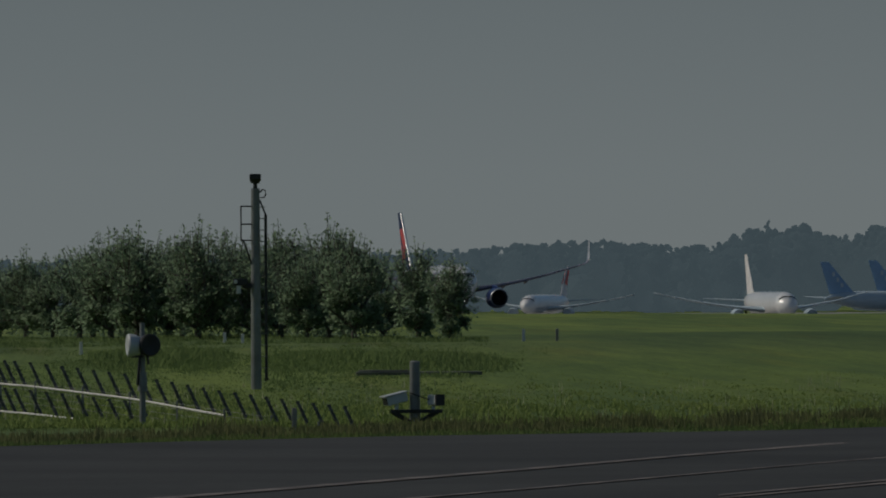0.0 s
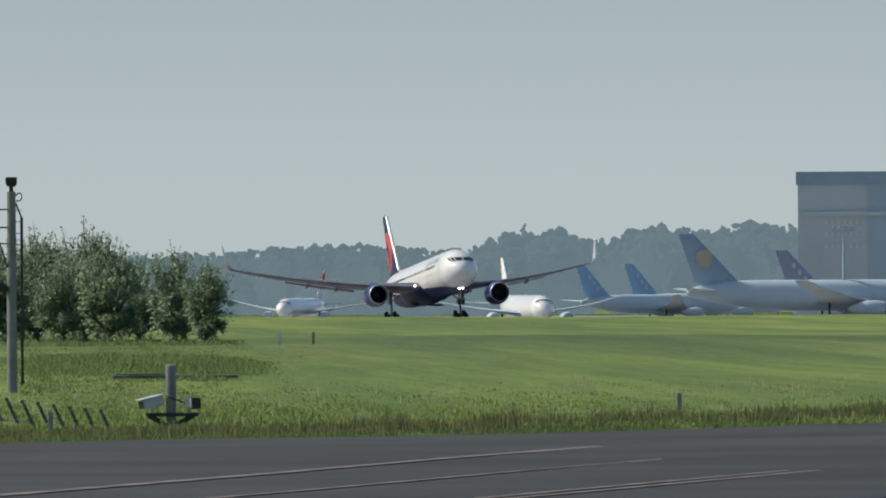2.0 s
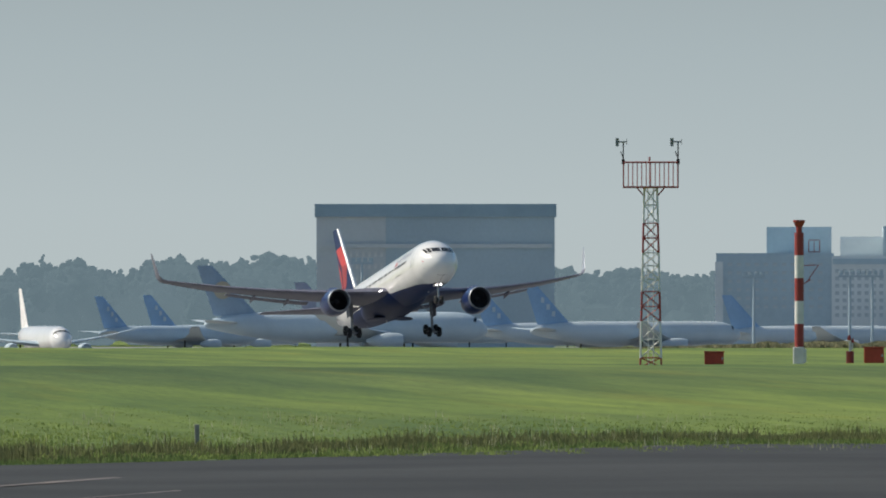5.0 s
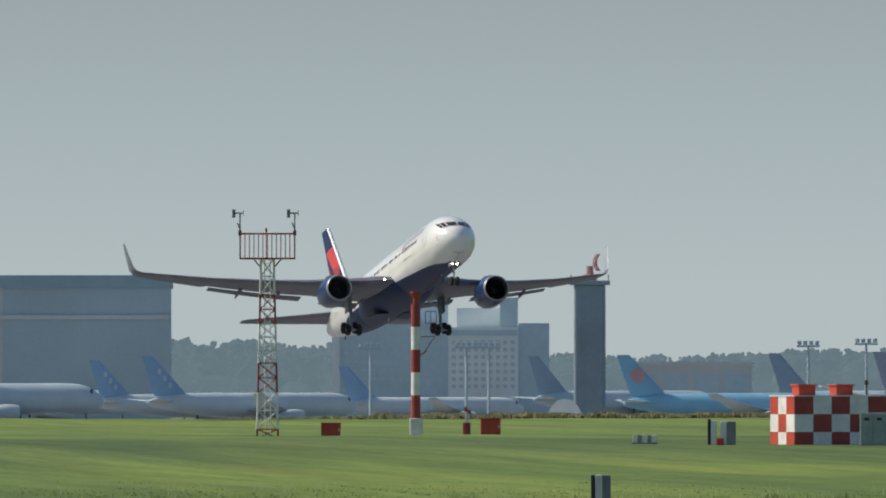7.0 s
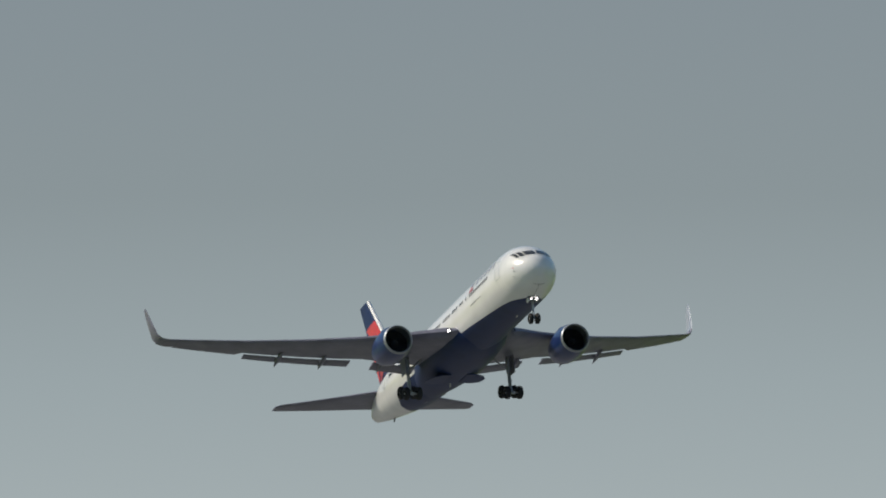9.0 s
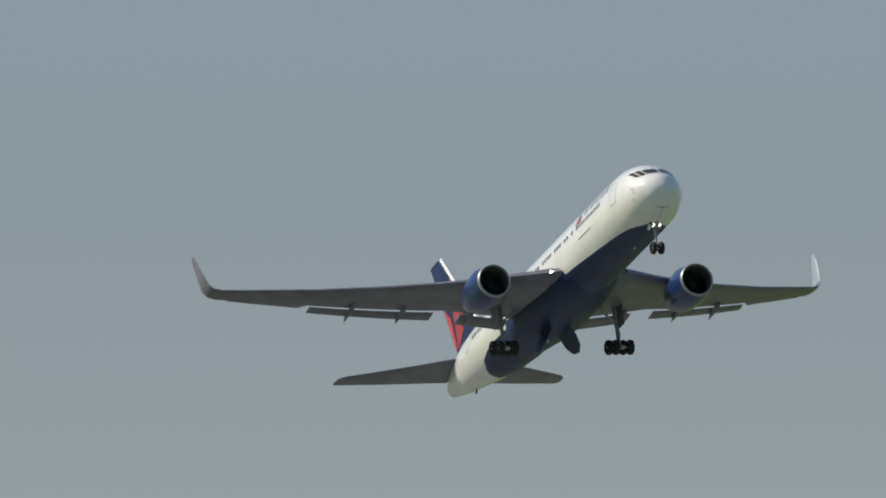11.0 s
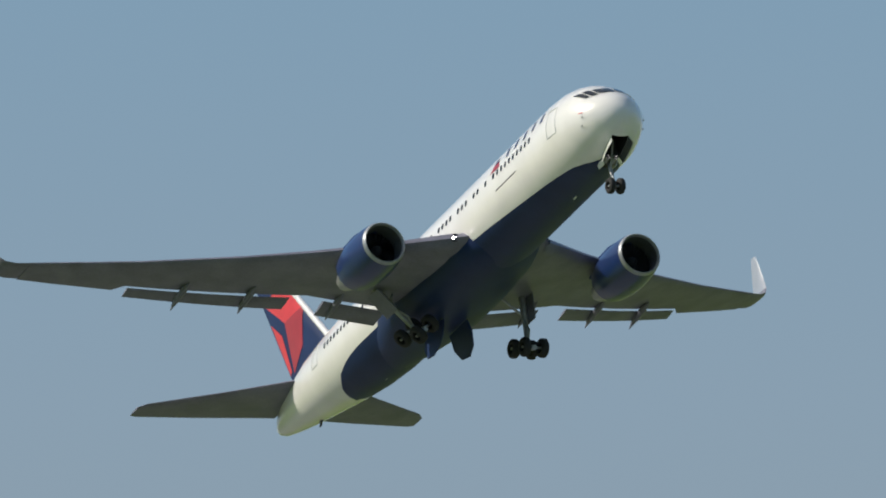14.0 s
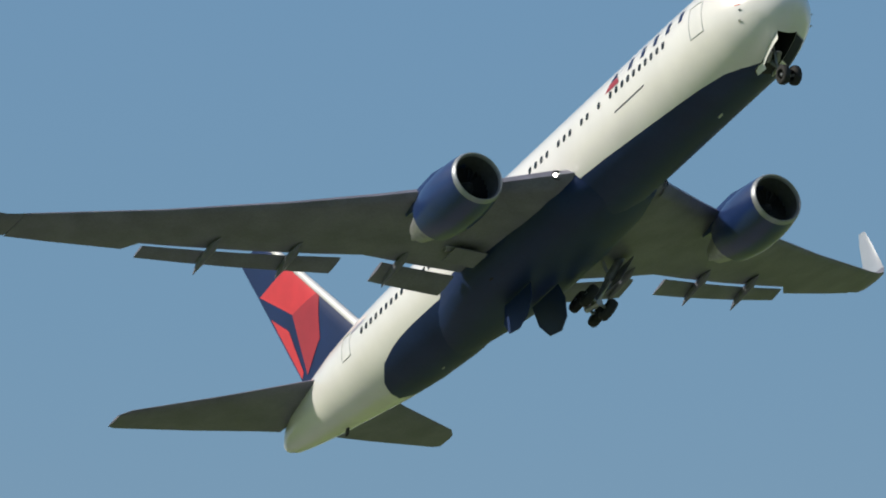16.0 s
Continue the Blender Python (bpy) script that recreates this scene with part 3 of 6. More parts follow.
# ---- posts and fence beside the taxiway ----
def camera_mast():
    z = land(1.63, 300)
    t = thing("camera_mast", facing(1.63, 300, z), "tall grey steel mast with ladder and small cameras", "mast")
    bm = bmesh.new()
    tube(bm, (0, 0, -0.2), (0, 0, 4.72), 0.125, 0.10, 16)
    part("pole", bm, "grey_pole", t, "", True)
    bm = bmesh.new()
    tube(bm, (0, 0, 4.72), (0, 0, 4.86), 0.05, 0.05)
    tube(bm, (0, 0, 4.84), (0, 0, 4.92), 0.10, 0.14, 12)
    box(bm, 0, 0, 4.99, 0.27, 0.27, 0.14, bevel=0.02)
    part("head", bm, "black", t, "dark instrument head")
    bm = bmesh.new()
    tube(bm, (0.24, 0.02, 0.22), (0.24, 0.02, 4.1), 0.034, n=8)
    tube(bm, (0.24, 0.02, 4.1), (0.10, 0.02, 4.45), 0.02, n=6)
    tube(bm, (0.29, 0.02, 0.25), (0.20, 0.02, 0.2), 0.02, n=6)
    part("cable_pipe", bm, "black", t, "black cable conduit")
    for k in range(15):
        bm = bmesh.new()
        tube(bm, (0.10, -0.05, 0.5 + 0.27 * k), (0.235, -0.02, 0.5 + 0.27 * k), 0.012, n=5)
        part("rung", bm, "grey_pole", t)
    bm = bmesh.new()
    for zz in (3.5, 3.88, 4.3):
        tube(bm, (-0.34, -0.1, zz), (-0.08, -0.05, zz), 0.018, n=6)
    tube(bm, (-0.34, -0.1, 3.5), (-0.34, -0.1, 4.3), 0.018, n=6)
    tube(bm, (-0.28, -0.1, 3.5), (-0.10, -0.05, 2.95), 0.02, n=6)
    hook = bmesh.new()
    sweep(hook, [(0.10, 0, 4.62), (0.17, 0, 4.69), (0.23, 0, 4.67), (0.25, 0, 4.58), (0.21, 0, 4.51), (0.12, 0, 4.5)], 0.018)
    part("hook", hook, "black", t, "bent steel hook")
    part("side_rail", bm, "black", t, "bent steel climbing rail")
    bm = bmesh.new()
    box(bm, -0.36, -0.12, 2.52, 0.34, 0.3, 0.16, bevel=0.02)
    box(bm, -0.20, -0.1, 2.42, 0.2, 0.2, 0.1, bevel=0.02)
    tube(bm, (-0.2, 0, 2.45), (0, 0, 2.45), 0.04)
    part("camera_housing", bm, "black", t, "black camera housing")
    bm = bmesh.new()
    box(bm, -0.40, -0.28, 2.34, 0.10, 0.06, 0.18, bevel=0.01)
    box(bm, -0.47, -0.28, 2.53, 0.08, 0.06, 0.09, bevel=0.01)
    part("lamp_head", bm, "housing", t, "pale lamp head")


def cctv_post():
    z = land(2.341, 250)
    t = thing("security_camera_post", facing(2.341, 250, z), "thick grey post with two security cameras in the grass", "camera post")
    bm = bmesh.new()
    tube(bm, (0, 0, -0.2), (0, 0, 1.22), 0.105, 0.10, 16)
    tube(bm, (0, 0, 1.22), (0, 0, 1.25), 0.10, 0.06, 16)
    part("post", bm, "grey_pole", t, "", True)
    bm = bmesh.new()
    box(bm, 0.03, -0.08, 0.26, 1.02, 0.14, 0.07)
    for sx in (-1, 1):
        tube(bm, (sx * 0.44, -0.08, 0.25), (sx * 0.1, -0.06, 0.05), 0.05, n=6)
    tube(bm, (-0.1, -0.1, 0.62), (0.45, -0.1, 0.42), 0.014, n=5)
    part("bracket", bm, "black", t, "dark steel crossarm")
    rot = pose(-0.38, -0.12, 0.50, 0, -12, 30)
    bm = bmesh.new()
    box(bm, 0, 0, 0, 0.46, 0.19, 0.18, bevel=0.02)
    box(bm, -0.02, 0, 0.105, 0.54, 0.23, 0.02, bevel=0.005)
    h = part("camera_housing", bm, "housing", t, "pale grey camera housing with sun shield", False, rot)
    bm = bmesh.new()
    box(bm, -0.235, 0, 0, 0.03, 0.15, 0.14)
    part("lens_window", bm, "glass", h, "dark lens window")
    bm = bmesh.new()
    tube(bm, (-0.36, -0.1, 0.28), (-0.36, -0.1, 0.42), 0.04)
    part("swivel", bm, "housing", t)
    bm = bmesh.new()
    tube(bm, (0.36, -0.1, 0.28), (0.36, -0.1, 0.38), 0.03)
    part("swivel", bm, "housing", t)
    bm = bmesh.new()
    box(bm, 0, 0, 0, 0.26, 0.20, 0.20, bevel=0.02)
    h = part("camera_housing", bm, "housing", t, "pale grey boxy camera housing", False, pose(0.40, -0.1, 0.48, 0, 0, -50))
    bm = bmesh.new()
    box(bm, 0.135, 0, 0, 0.04, 0.22, 0.22)
    part("hood", bm, "black", h, "black hood")


def floodlight_post():
    z = land(1.12, 250)
    t = thing("floodlight_post", facing(1.12, 250, z), "grey post with two round floodlights by the fence", "floodlight")
    bm = bmesh.new()
    tube(bm, (0, 0, -0.3), (0, 0, 2.02), 0.065, 0.05, 12)
    tube(bm, (0, 0, 0.68), (0, 0, 1.05), 0.10, 0.08, 12)
    part("post", bm, "grey_pole", t, "", True)
    bm = bmesh.new()
    tube(bm, (-0.1, -0.05, 0.8), (-0.05, -0.05, 1.35), 0.025, n=6)
    tube(bm, (0.12, -0.05, 1.2), (0.08, -0.05, 1.5), 0.025, n=6)
    box(bm, -0.1, -0.1, 1.36, 0.22, 0.12, 0.05)
    part("bracket", bm, "black", t, "black bracket and cable")
    for x, turn in ((-0.14, 10), (0.10, 115)):
        bm = bmesh.new()
        lathe(bm, [(0.14, 0.01), (0.16, 0.20), (0.13, 0.225), (0.02, 0.215), (-0.11, 0.16), (-0.19, 0.07), (-0.20, 0.01)], 20)
        part("floodlight", bm, "housing" if x < 0 else "black", t, "round floodlight", True, pose(x, -0.12, 1.58, 0, 0, 180 + turn))


def security_fence():
    """Two tiers of slanted arms carrying pale rails along a fence top that sinks away."""
    t = thing("security_fence", pose(0, 0, 0), "fence top with slanted grey arms and pale rails", "fence")
    def at(u, tier):
        az = interp(u, [(0, 0.36), (0.18, 0.56), (1, 2.12)])
        r = interp(u, [(0, 262), (1, 246)])
        dz = interp(u, [(0, 0.66), (0.2, 0.62), (0.45, 0.42), (0.65, 0.16), (0.85, -0.02), (1, -0.12)]) if tier else interp(u, [(0, 0.10), (0.2, 0.06), (0.5, -0.15), (1, -0.45)])
        return polar(az, r, land(az, r) + dz + 0.16)
    for j in range(4):
        bm = bmesh.new()
        sweep(bm, [at(k / 30, 1).lerp(at(k / 30, 0), (j + 0.5) / 4) for k in range(24)], 0.0035, 4)
        part("wire", bm, "grey_pole", t, "thin pale wire")
    for tier in (1, 0):
        pts = [at(k / 30, tier) - Vector((0, 0, 0.13)) for k in range(31)]
        n = 20 if tier else 12
        bm = bmesh.new()
        sweep(bm, pts[:n + 1], 0.022)
        part("rail", bm, "mast_white", t, "pale steel rail")
        m = 27 if tier else 14
        for k in range(m):
            p = at(k / 27, tier)
            bm = bmesh.new()
            tube(bm, (0.12, 0, -0.14), (-0.10, 0, 0.34), 0.036, 0.03, 6)
            box(bm, -0.10, 0, 0.34, 0.07, 0.07, 0.05)
            for j in range(4):
                box(bm, 0.06 - j * 0.04, 0, -0.01 + j * 0.09, 0.085, 0.06, 0.02)
            part("arm", bm, "fence_arm", t, "grey slanted arm", False, pose(p.x, p.y, p.z, 0, 0, 0))
        for k in range(0, 28, 3):
            p = at(k / 27, tier)
            bm = bmesh.new()
            tube(bm, (0, 0, -0.9), (0, 0, 0), 0.025, n=6)
            part("post", bm, "grey_pole", t, "", False, pose(p.x, p.y, p.z))


def stake(az, r, h, colour, name="marker_stake"):
    t = finish_stake(h, colour, name)
    t.matrix_basis = facing(az, r, land(az, r))


def finish_stake(h, colour, name):
    bm = bmesh.new()
    box(bm, 0, 0, h / 2 - 0.05, 0.10, 0.07, h + 0.1, bevel=0.015)
    o = finish(bm, name, colour)
    return tagged(o, "short weathered marker stake standing in the grass", "stake", "marker stakes")


camera_mast()
cctv_post()
floodlight_post()
security_fence()
for az_, r_, h_, c_ in ((1.49, 425, 0.36, "mast_white"), (1.57, 425, 0.3, "mast_white"), (0.845, 390, 0.4, "mast_white"), (2.83, 430, 0.4, "mast_white"), (2.98, 430, 0.42, "concrete"), (4.62, 262, 0.42, "concrete"), (1.80, 246, 0.42, "concrete")):
    stake(az_, r_, h_, c_)
# culvert at the ditch; its shadow is put into the dark concrete colour
bm = bmesh.new()
box(bm, 0, 0, 0.02, 3.2, 0.9, 0.24, bevel=0.03)
box(bm, -0.9, 0.2, 0.06, 1.3, 0.7, 0.24, bevel=0.03)
culvert = finish(bm, "culvert", "concrete_dark")
culvert.matrix_basis = facing(2.36, 324, land(2.36, 324) - 0.05)
tagged(culvert, "low concrete culvert edge in the ditch, darkened for shade", "culvert")


# ---- anemometer tower, mast, boxes and hut on the bank ----
PX = 560 / 22610


def on_bank(az, r=560, size=1.0):
    return facing(az, r, land(az, r)) @ Matrix.Diagonal((size, size, size, 1))


def anemometer_tower():
    t = thing("anemometer_tower", on_bank(6.655), "red and white lattice tower with railed platform and wind vanes", "lattice tower")
    w0, w1, top = 0.46, 0.28, 7.75
    bands = 8
    def corner(k, z):
        w = w0 + (w1 - w0) * min(1, z / top)
        return Vector((w * (1, 1, -1, -1)[k], w * (1, -1, -1, 1)[k], z))
    colours = ["mast_red", "mast_white", "mast_white", "mast_red", "mast_white", "mast_red", "mast_white", "mast_white"]
    cuts = [-0.1, 0.3, 1.1, 1.9, 3.2, 4.9, 6.2, 7.0, top]
    for i in range(bands):
        z0, z1 = cuts[i], cuts[i + 1]
        for k in range(4):
            bm = bmesh.new()
            tube(bm, corner(k, z0), corner(k, z1), 0.048, n=6)
            leg = part("leg", bm, colours[i], t, "red leg section" if "red" in colours[i] else "white leg section")
            steps = max(1, round((z1 - z0) / 0.6))
            for j in range(steps):
                a, b = z0 + (z1 - z0) * j / steps, z0 + (z1 - z0) * (j + 1) / steps
                for name, low in (("brace", a), ("crossbar", b)):
                    bm = bmesh.new()
                    tube(bm, corner(k, low), corner((k + 1) % 4, b), 0.029, n=5)
                    part(name, bm, colours[i], leg)
    bm = bmesh.new()
    for x in (-0.12, 0.12):
        tube(bm, (x, -0.42, 0), (x, -0.3, top), 0.02, n=5)
    for k in range(24):
        tube(bm, (-0.12, -0.42 + 0.005 * k, 0.2 + 0.32 * k), (0.12, -0.42 + 0.005 * k, 0.2 + 0.32 * k), 0.014, n=5)
    part("ladder", bm, "mast_white", t, "white ladder")
    bm = bmesh.new()
    box(bm, 0, 0, top + 0.03, 2.36, 1.5, 0.07)
    tube(bm, (-0.3, 0, 7.4), (-0.6, 0, top), 0.03, n=6)
    tube(bm, (0.3, 0, 7.4), (0.6, 0, top), 0.03, n=6)
    part("platform", bm, "mast_red", t, "red platform")
    for x0, y0, x1, y1 in ((-1.18, -0.75, 1.18, -0.75), (-1.18, 0.75, 1.18, 0.75), (-1.18, -0.75, -1.18, 0.75), (1.18, -0.75, 1.18, 0.75)):
        bm = bmesh.new()
        tube(bm, (x0, y0, top + 1.12), (x1, y1, top + 1.12), 0.028, n=6)
        rail = part("railing", bm, "mast_red", t, "red railing")
        n = 12 if y0 == y1 else 6
        for k in range(n + 1 if y0 == y1 else n):
            if y0 != y1 and k == 0:
                continue
            bm = bmesh.new()
            x, y = x0 + (x1 - x0) * k / n, y0 + (y1 - y0) * k / n
            tube(bm, (x, y, top), (x, y, top + 1.12), 0.02, n=5)
            part("baluster", bm, "mast_red", rail)
    for sx in (-1, 1):
        bm = bmesh.new()
        x = sx * 1.2
        tube(bm, (x, 0, top), (x, 0, top + 1.9), 0.03, n=6)
        box(bm, x, 0, top + 1.15, 0.14, 0.14, 0.22)
        tube(bm, (x - 0.12, 0, top + 1.6), (x, 0, top + 1.3), 0.025, n=6)
        part("vane_pole", bm, "black", t, "dark vane pole")
        bm = bmesh.new()
        box(bm, x - 0.27, 0, top + 2.0, 0.14, 0.03, 0.36)
        tube(bm, (x - 0.3, 0, top + 2.02), (x + 0.15, 0, top + 2.02), 0.035, 0.03, 6)
        tube(bm, (x + 0.15, 0, top + 1.9), (x + 0.15, 0, top + 2.14), 0.015, n=5)
        tube(bm, (x, 0, top + 1.85), (x, 0, top + 2.05), 0.04, n=6)
        part("wind_vane", bm, "grey_pole", t, "dark grey propeller wind vane")
    bm = bmesh.new()
    tube(bm, (-0.05, 0, top), (-0.05, 0, top + 1.2), 0.02, n=5)
    tube(bm, (-0.05, 0, top + 1.2), (-0.05, 0, top + 1.36), 0.05, n=6)
    part("lamp_post", bm, "mast_red", t)


def striped_mast():
    t = thing("striped_mast", on_bank(7.32), "red and white striped round mast on a white box", "mast")
    cuts = [0.7, 1.75, 2.75, 3.75, 4.75, 5.75]
    for i, (a, b) in enumerate(zip(cuts, cuts[1:])):
        bm = bmesh.new()
        tube(bm, (0, 0, a), (0, 0, b), 0.205, 0.205, 18)
        part("band", bm, "mast_red" if i % 2 == 0 else "mast_white", t, "red band" if i % 2 == 0 else "white band", True)
    bm = bmesh.new()
    box(bm, -0.02, 0, 0.33, 0.5, 0.5, 0.82, bevel=0.05)
    box(bm, 0.24, -0.05, 0.36, 0.16, 0.3, 0.6, bevel=0.03)
    part("base_box", bm, "mast_white", t, "white base cabinet")
    bm = bmesh.new()
    tube(bm, (0, 0, 5.75), (0, 0, 6.0), 0.12, 0.14, 12)
    tube(bm, (0, 0, 6.0), (0, 0, 6.22), 0.15, 0.27, 14)
    tube(bm, (0, 0, 6.22), (0, 0, 6.3), 0.27, 0.27, 14)
    part("beacon_head", bm, "mast_red", t, "flared red head", True)
    bm = bmesh.new()
    for x in (0.42, 0.9):
        tube(bm, (x, 0, 4.9), (x, 0, 5.4), 0.02, n=5)
    tube(bm, (0.42, 0, 5.42), (0.9, 0, 5.42), 0.02, n=5)
    tube(bm, (0.42, 0, 4.9), (0.9, 0, 4.9), 0.02, n=5)
    tube(bm, (0.66, 0, 4.9), (0.66, 0, 5.42), 0.015, n=5)
    part("top_cage", bm, "mast_red", t, "thin red guard hoop")
    bm = bmesh.new()
    tube(bm, (0.2, 0, 4.3), (0.85, 0, 4.33), 0.02, n=5)
    tube(bm, (0.85, 0, 4.33), (0.35, 0, 3.6), 0.02, n=5)
    tube(bm, (0.2, 0, 3.5), (0.5, 0, 3.7), 0.03, n=5)
    part("folding_ladder", bm, "mast_red", t, "thin folded climbing frame")


def small_things_on_bank():
    for az, w, h, r in ((6.939, 0.85, 0.52, 560), (7.655, 0.87, 0.66, 556)):
        t = thing("equipment_box", on_bank(az, r), "orange red equipment box on the grass", "equipment box", "orange equipment boxes")
        bm = bmesh.new()
        box(bm, 0, 0, h / 2, w, 0.6, h, bevel=0.03)
        part("cabinet_body", bm, "orange", t)
        bm = bmesh.new()
        box(bm, 0, 0, h + 0.025, w + 0.06, 0.66, 0.05, bevel=0.01)
        part("lid", bm, "orange", t)
        bm = bmesh.new()
        box(bm, w * 0.42, -0.302, h * 0.5, 0.06, 0.02, 0.12)
        part("latch", bm, "steel", t, "small steel latch")
    t = thing("marker_lamp", on_bank(7.548, 558), "red and white signal lamp on a short post", "signal lamp")
    bm = bmesh.new()
    tube(bm, (0, 0, 0), (0, 0, 0.52), 0.17, 0.17, 12)
    part("foot", bm, "mast_red", t, "red foot", True)
    bm = bmesh.new()
    tube(bm, (0, 0, 0.52), (0, 0, 1.0), 0.06, 0.06, 8)
    tube(bm, (0.1, 0, 0.6), (0.1, 0, 0.95), 0.04, 0.04, 6)
    part("stem", bm, "mast_white", t, "white stem")
    bm = bmesh.new()
    tube(bm, (-0.04, 0, 1.0), (-0.04, 0, 1.22), 0.10, 0.06, 10)
    tube(bm, (0.12, 0, 0.9), (0.12, 0, 1.08), 0.08, 0.05, 10)
    part("lamp_head", bm, "mast_red", t, "red lamp head", True)
    # low sign with five pale bars
    t = thing("low_marker_board", on_bank(8.346, 430, 0.78), "low board of pale upright panels", "marker board")
    for k in range(5):
        bm = bmesh.new()
        box(bm, -0.42 + 0.21 * k, 0, 0.22, 0.17, 0.12, 0.34, bevel=0.02)
        part("board_panel", bm, "mast_white" if k % 2 == 0 else "concrete", t)
    bm = bmesh.new()
    box(bm, 0, 0.02, 0.03, 1.1, 0.2, 0.08)
    part("board_foot", bm, "concrete", t)
    # cabinets, pale and dark
    t = thing("control_cabinet", on_bank(8.685, 430, 0.80), "pale and dark electrical cabinets side by side", "cabinet")
    for x, w, h, c in ((-0.46, 0.14, 1.08, "black"), (-0.27, 0.26, 1.02, "mast_white"), (0.16, 0.3, 1.0, "mast_white"), (0.45, 0.42, 0.98, "grey_pole")):
        bm = bmesh.new()
        box(bm, x, 0, h / 2 + 0.02, w, 0.5, h, bevel=0.02)
        part("cabinet_door", bm, c, t)
    bm = bmesh.new()
    box(bm, 0.0, -0.3, 0.15, 0.3, 0.2, 0.3, bevel=0.02)
    part("red_plinth", bm, "orange", t, "orange plinth")
    t = thing("marker_box", on_bank(8.15, 262), "small pale and black box near the slope foot", "cabinet")
    for x, w, c in ((-0.16, 0.09, "black"), (-0.05, 0.12, "mast_white"), (0.11, 0.18, "grey_pole")):
        bm = bmesh.new()
        box(bm, x, 0, 0.4, w, 0.3, 0.86, bevel=0.015)
        part("cabinet_door", bm, c, t)
    for az, w, h in ((9.47, 1.0, 1.36), (9.66, 1.12, 0.95)):
        t = thing("equipment_box", on_bank(az, 440, 0.78), "tall orange red equipment box beside the hut", "equipment box", "orange equipment boxes")
        bm = bmesh.new()
        box(bm, 0, 0, h / 2, w, 0.7, h, bevel=0.03)
        part("cabinet_body", bm, "orange", t)
        bm = bmesh.new()
        box(bm, 0, 0, h + 0.03, w + 0.06, 0.76, 0.06, bevel=0.01)
        part("lid", bm, "orange", t)
    t = thing("white_shed", facing(9.98, 330, land(9.98, 330) - 0.08), "low white shed with a flat roof", "shed")
    bm = bmesh.new()
    box(bm, 0, 0, 0.5, 2.2, 1.8, 1.1, bevel=0.03)
    part("wall_panel", bm, "mast_white", t)
    bm = bmesh.new()
    box(bm, 0, 0, 1.12, 2.4, 2.0, 0.14, bevel=0.03)
    part("roof", bm, "mast_white", t)
    bm = bmesh.new()
    tube(bm, (0.1, 0, 1.15), (0.1, 0, 1.35), 0.05)
    part("vent", bm, "black", t)
    bm = bmesh.new()
    box(bm, -0.4, -0.91, 0.55, 0.3, 0.03, 0.3)
    part("louvre", bm, "dark", t)


def checker_hut():
    c = 0.875
    t = thing("checkered_hut", on_bank(9.17, 437, 0.78) @ pose(0, 0, 0, 0, 0, 24), "red and white checkered equipment hut on the airfield", "hut")
    n, deep = 5, 3
    x0, y0 = -n * c / 2, -deep * c / 2
    bm = bmesh.new()
    box(bm, 0, 0, 1.05, n * c - 0.04, deep * c - 0.04, 2.05)
    part("hut_core", bm, "concrete", t)
    # front panels in duller red, the shade of this face put into the colour
    for k in range(n):
        for j in range(3):
            h = (0.55, 0.78, 0.78)[j]
            z = (0.275, 0.94, 1.72)[j]
            bm = bmesh.new()
            box(bm, x0 + (k + 0.5) * c, y0 - 0.0, z, c - 0.008, 0.05, h - 0.008)
            part("wall_panel", bm, ("mast_red" if (k + j) % 2 == 0 else "mast_white"), t, "red panel" if (k + j) % 2 == 0 else "white panel")
    # side panels in brighter orange, standing for the same red in sun
    for k in range(deep):
        for j in range(3):
            h = (0.55, 0.78, 0.78)[j]
            z = (0.275, 0.94, 1.72)[j]
            for sx in (-1, 1):
                bm = bmesh.new()
                box(bm, sx * n * c / 2, y0 + (k + 0.5) * c, z, 0.05, c - 0.008, h - 0.008)
                part("wall_panel", bm, ("orange" if (k + j) % 2 == 0 else "mast_white"), t, "red panel" if (k + j) % 2 == 0 else "white panel")
    bm = bmesh.new()
    box(bm, 0, 0, 2.13, n * c + 0.12, deep * c + 0.12, 0.05)
    part("roof", bm, "mast_white", t, "white flat roof")
    for x in (-1.1, 0.7):
        bm = bmesh.new()
        box(bm, x, 0.2, 2.36, 0.8, 0.8, 0.42, bevel=0.03)
        box(bm, x, 0.2, 2.60, 0.92, 0.92, 0.08, bevel=0.02)
        part("roof_vent", bm, "orange", t, "orange roof ventilator")
    bm = bmesh.new()
    tube(bm, (2.0, 0.4, 2.1), (2.0, 0.4, 2.62), 0.04)
    tube(bm, (2.0, 0.4, 2.62), (2.0, 0.4, 2.82), 0.11, 0.08)
    part("roof_lamp", bm, "black", t, "small dark roof lamp")
    t = thing("white_cabinet", on_bank(9.37, 431, 0.78), "white metal cabinet in front of the hut", "cabinet")
    bm = bmesh.new()
    box(bm, 0, 0, 0.72, 1.15, 0.6, 1.42, bevel=0.03)
    part("cabinet_body", bm, "cabinet", t)
    for x in (-0.27, 0.27):
        bm = bmesh.new()
        box(bm, x, -0.31, 0.74, 0.5, 0.03, 1.25, bevel=0.01)
        part("cabinet_door", bm, "cabinet", t)
        bm = bmesh.new()
        box(bm, x, -0.335, 1.15, 0.22, 0.02, 0.12)
        part("label_plate", bm, "black", t, "dark plate")


anemometer_tower()
striped_mast()
small_things_on_bank()
checker_hut()


# ---- the terminal, tower and hangars beyond the runway ----
APRON = -2.6


def block(t, name, x, y, w, d, h, material, label=""):
    bm = bmesh.new()
    box(bm, x, y + d / 2, h / 2, w, d, h)
    return part(name, bm, material, t, label)


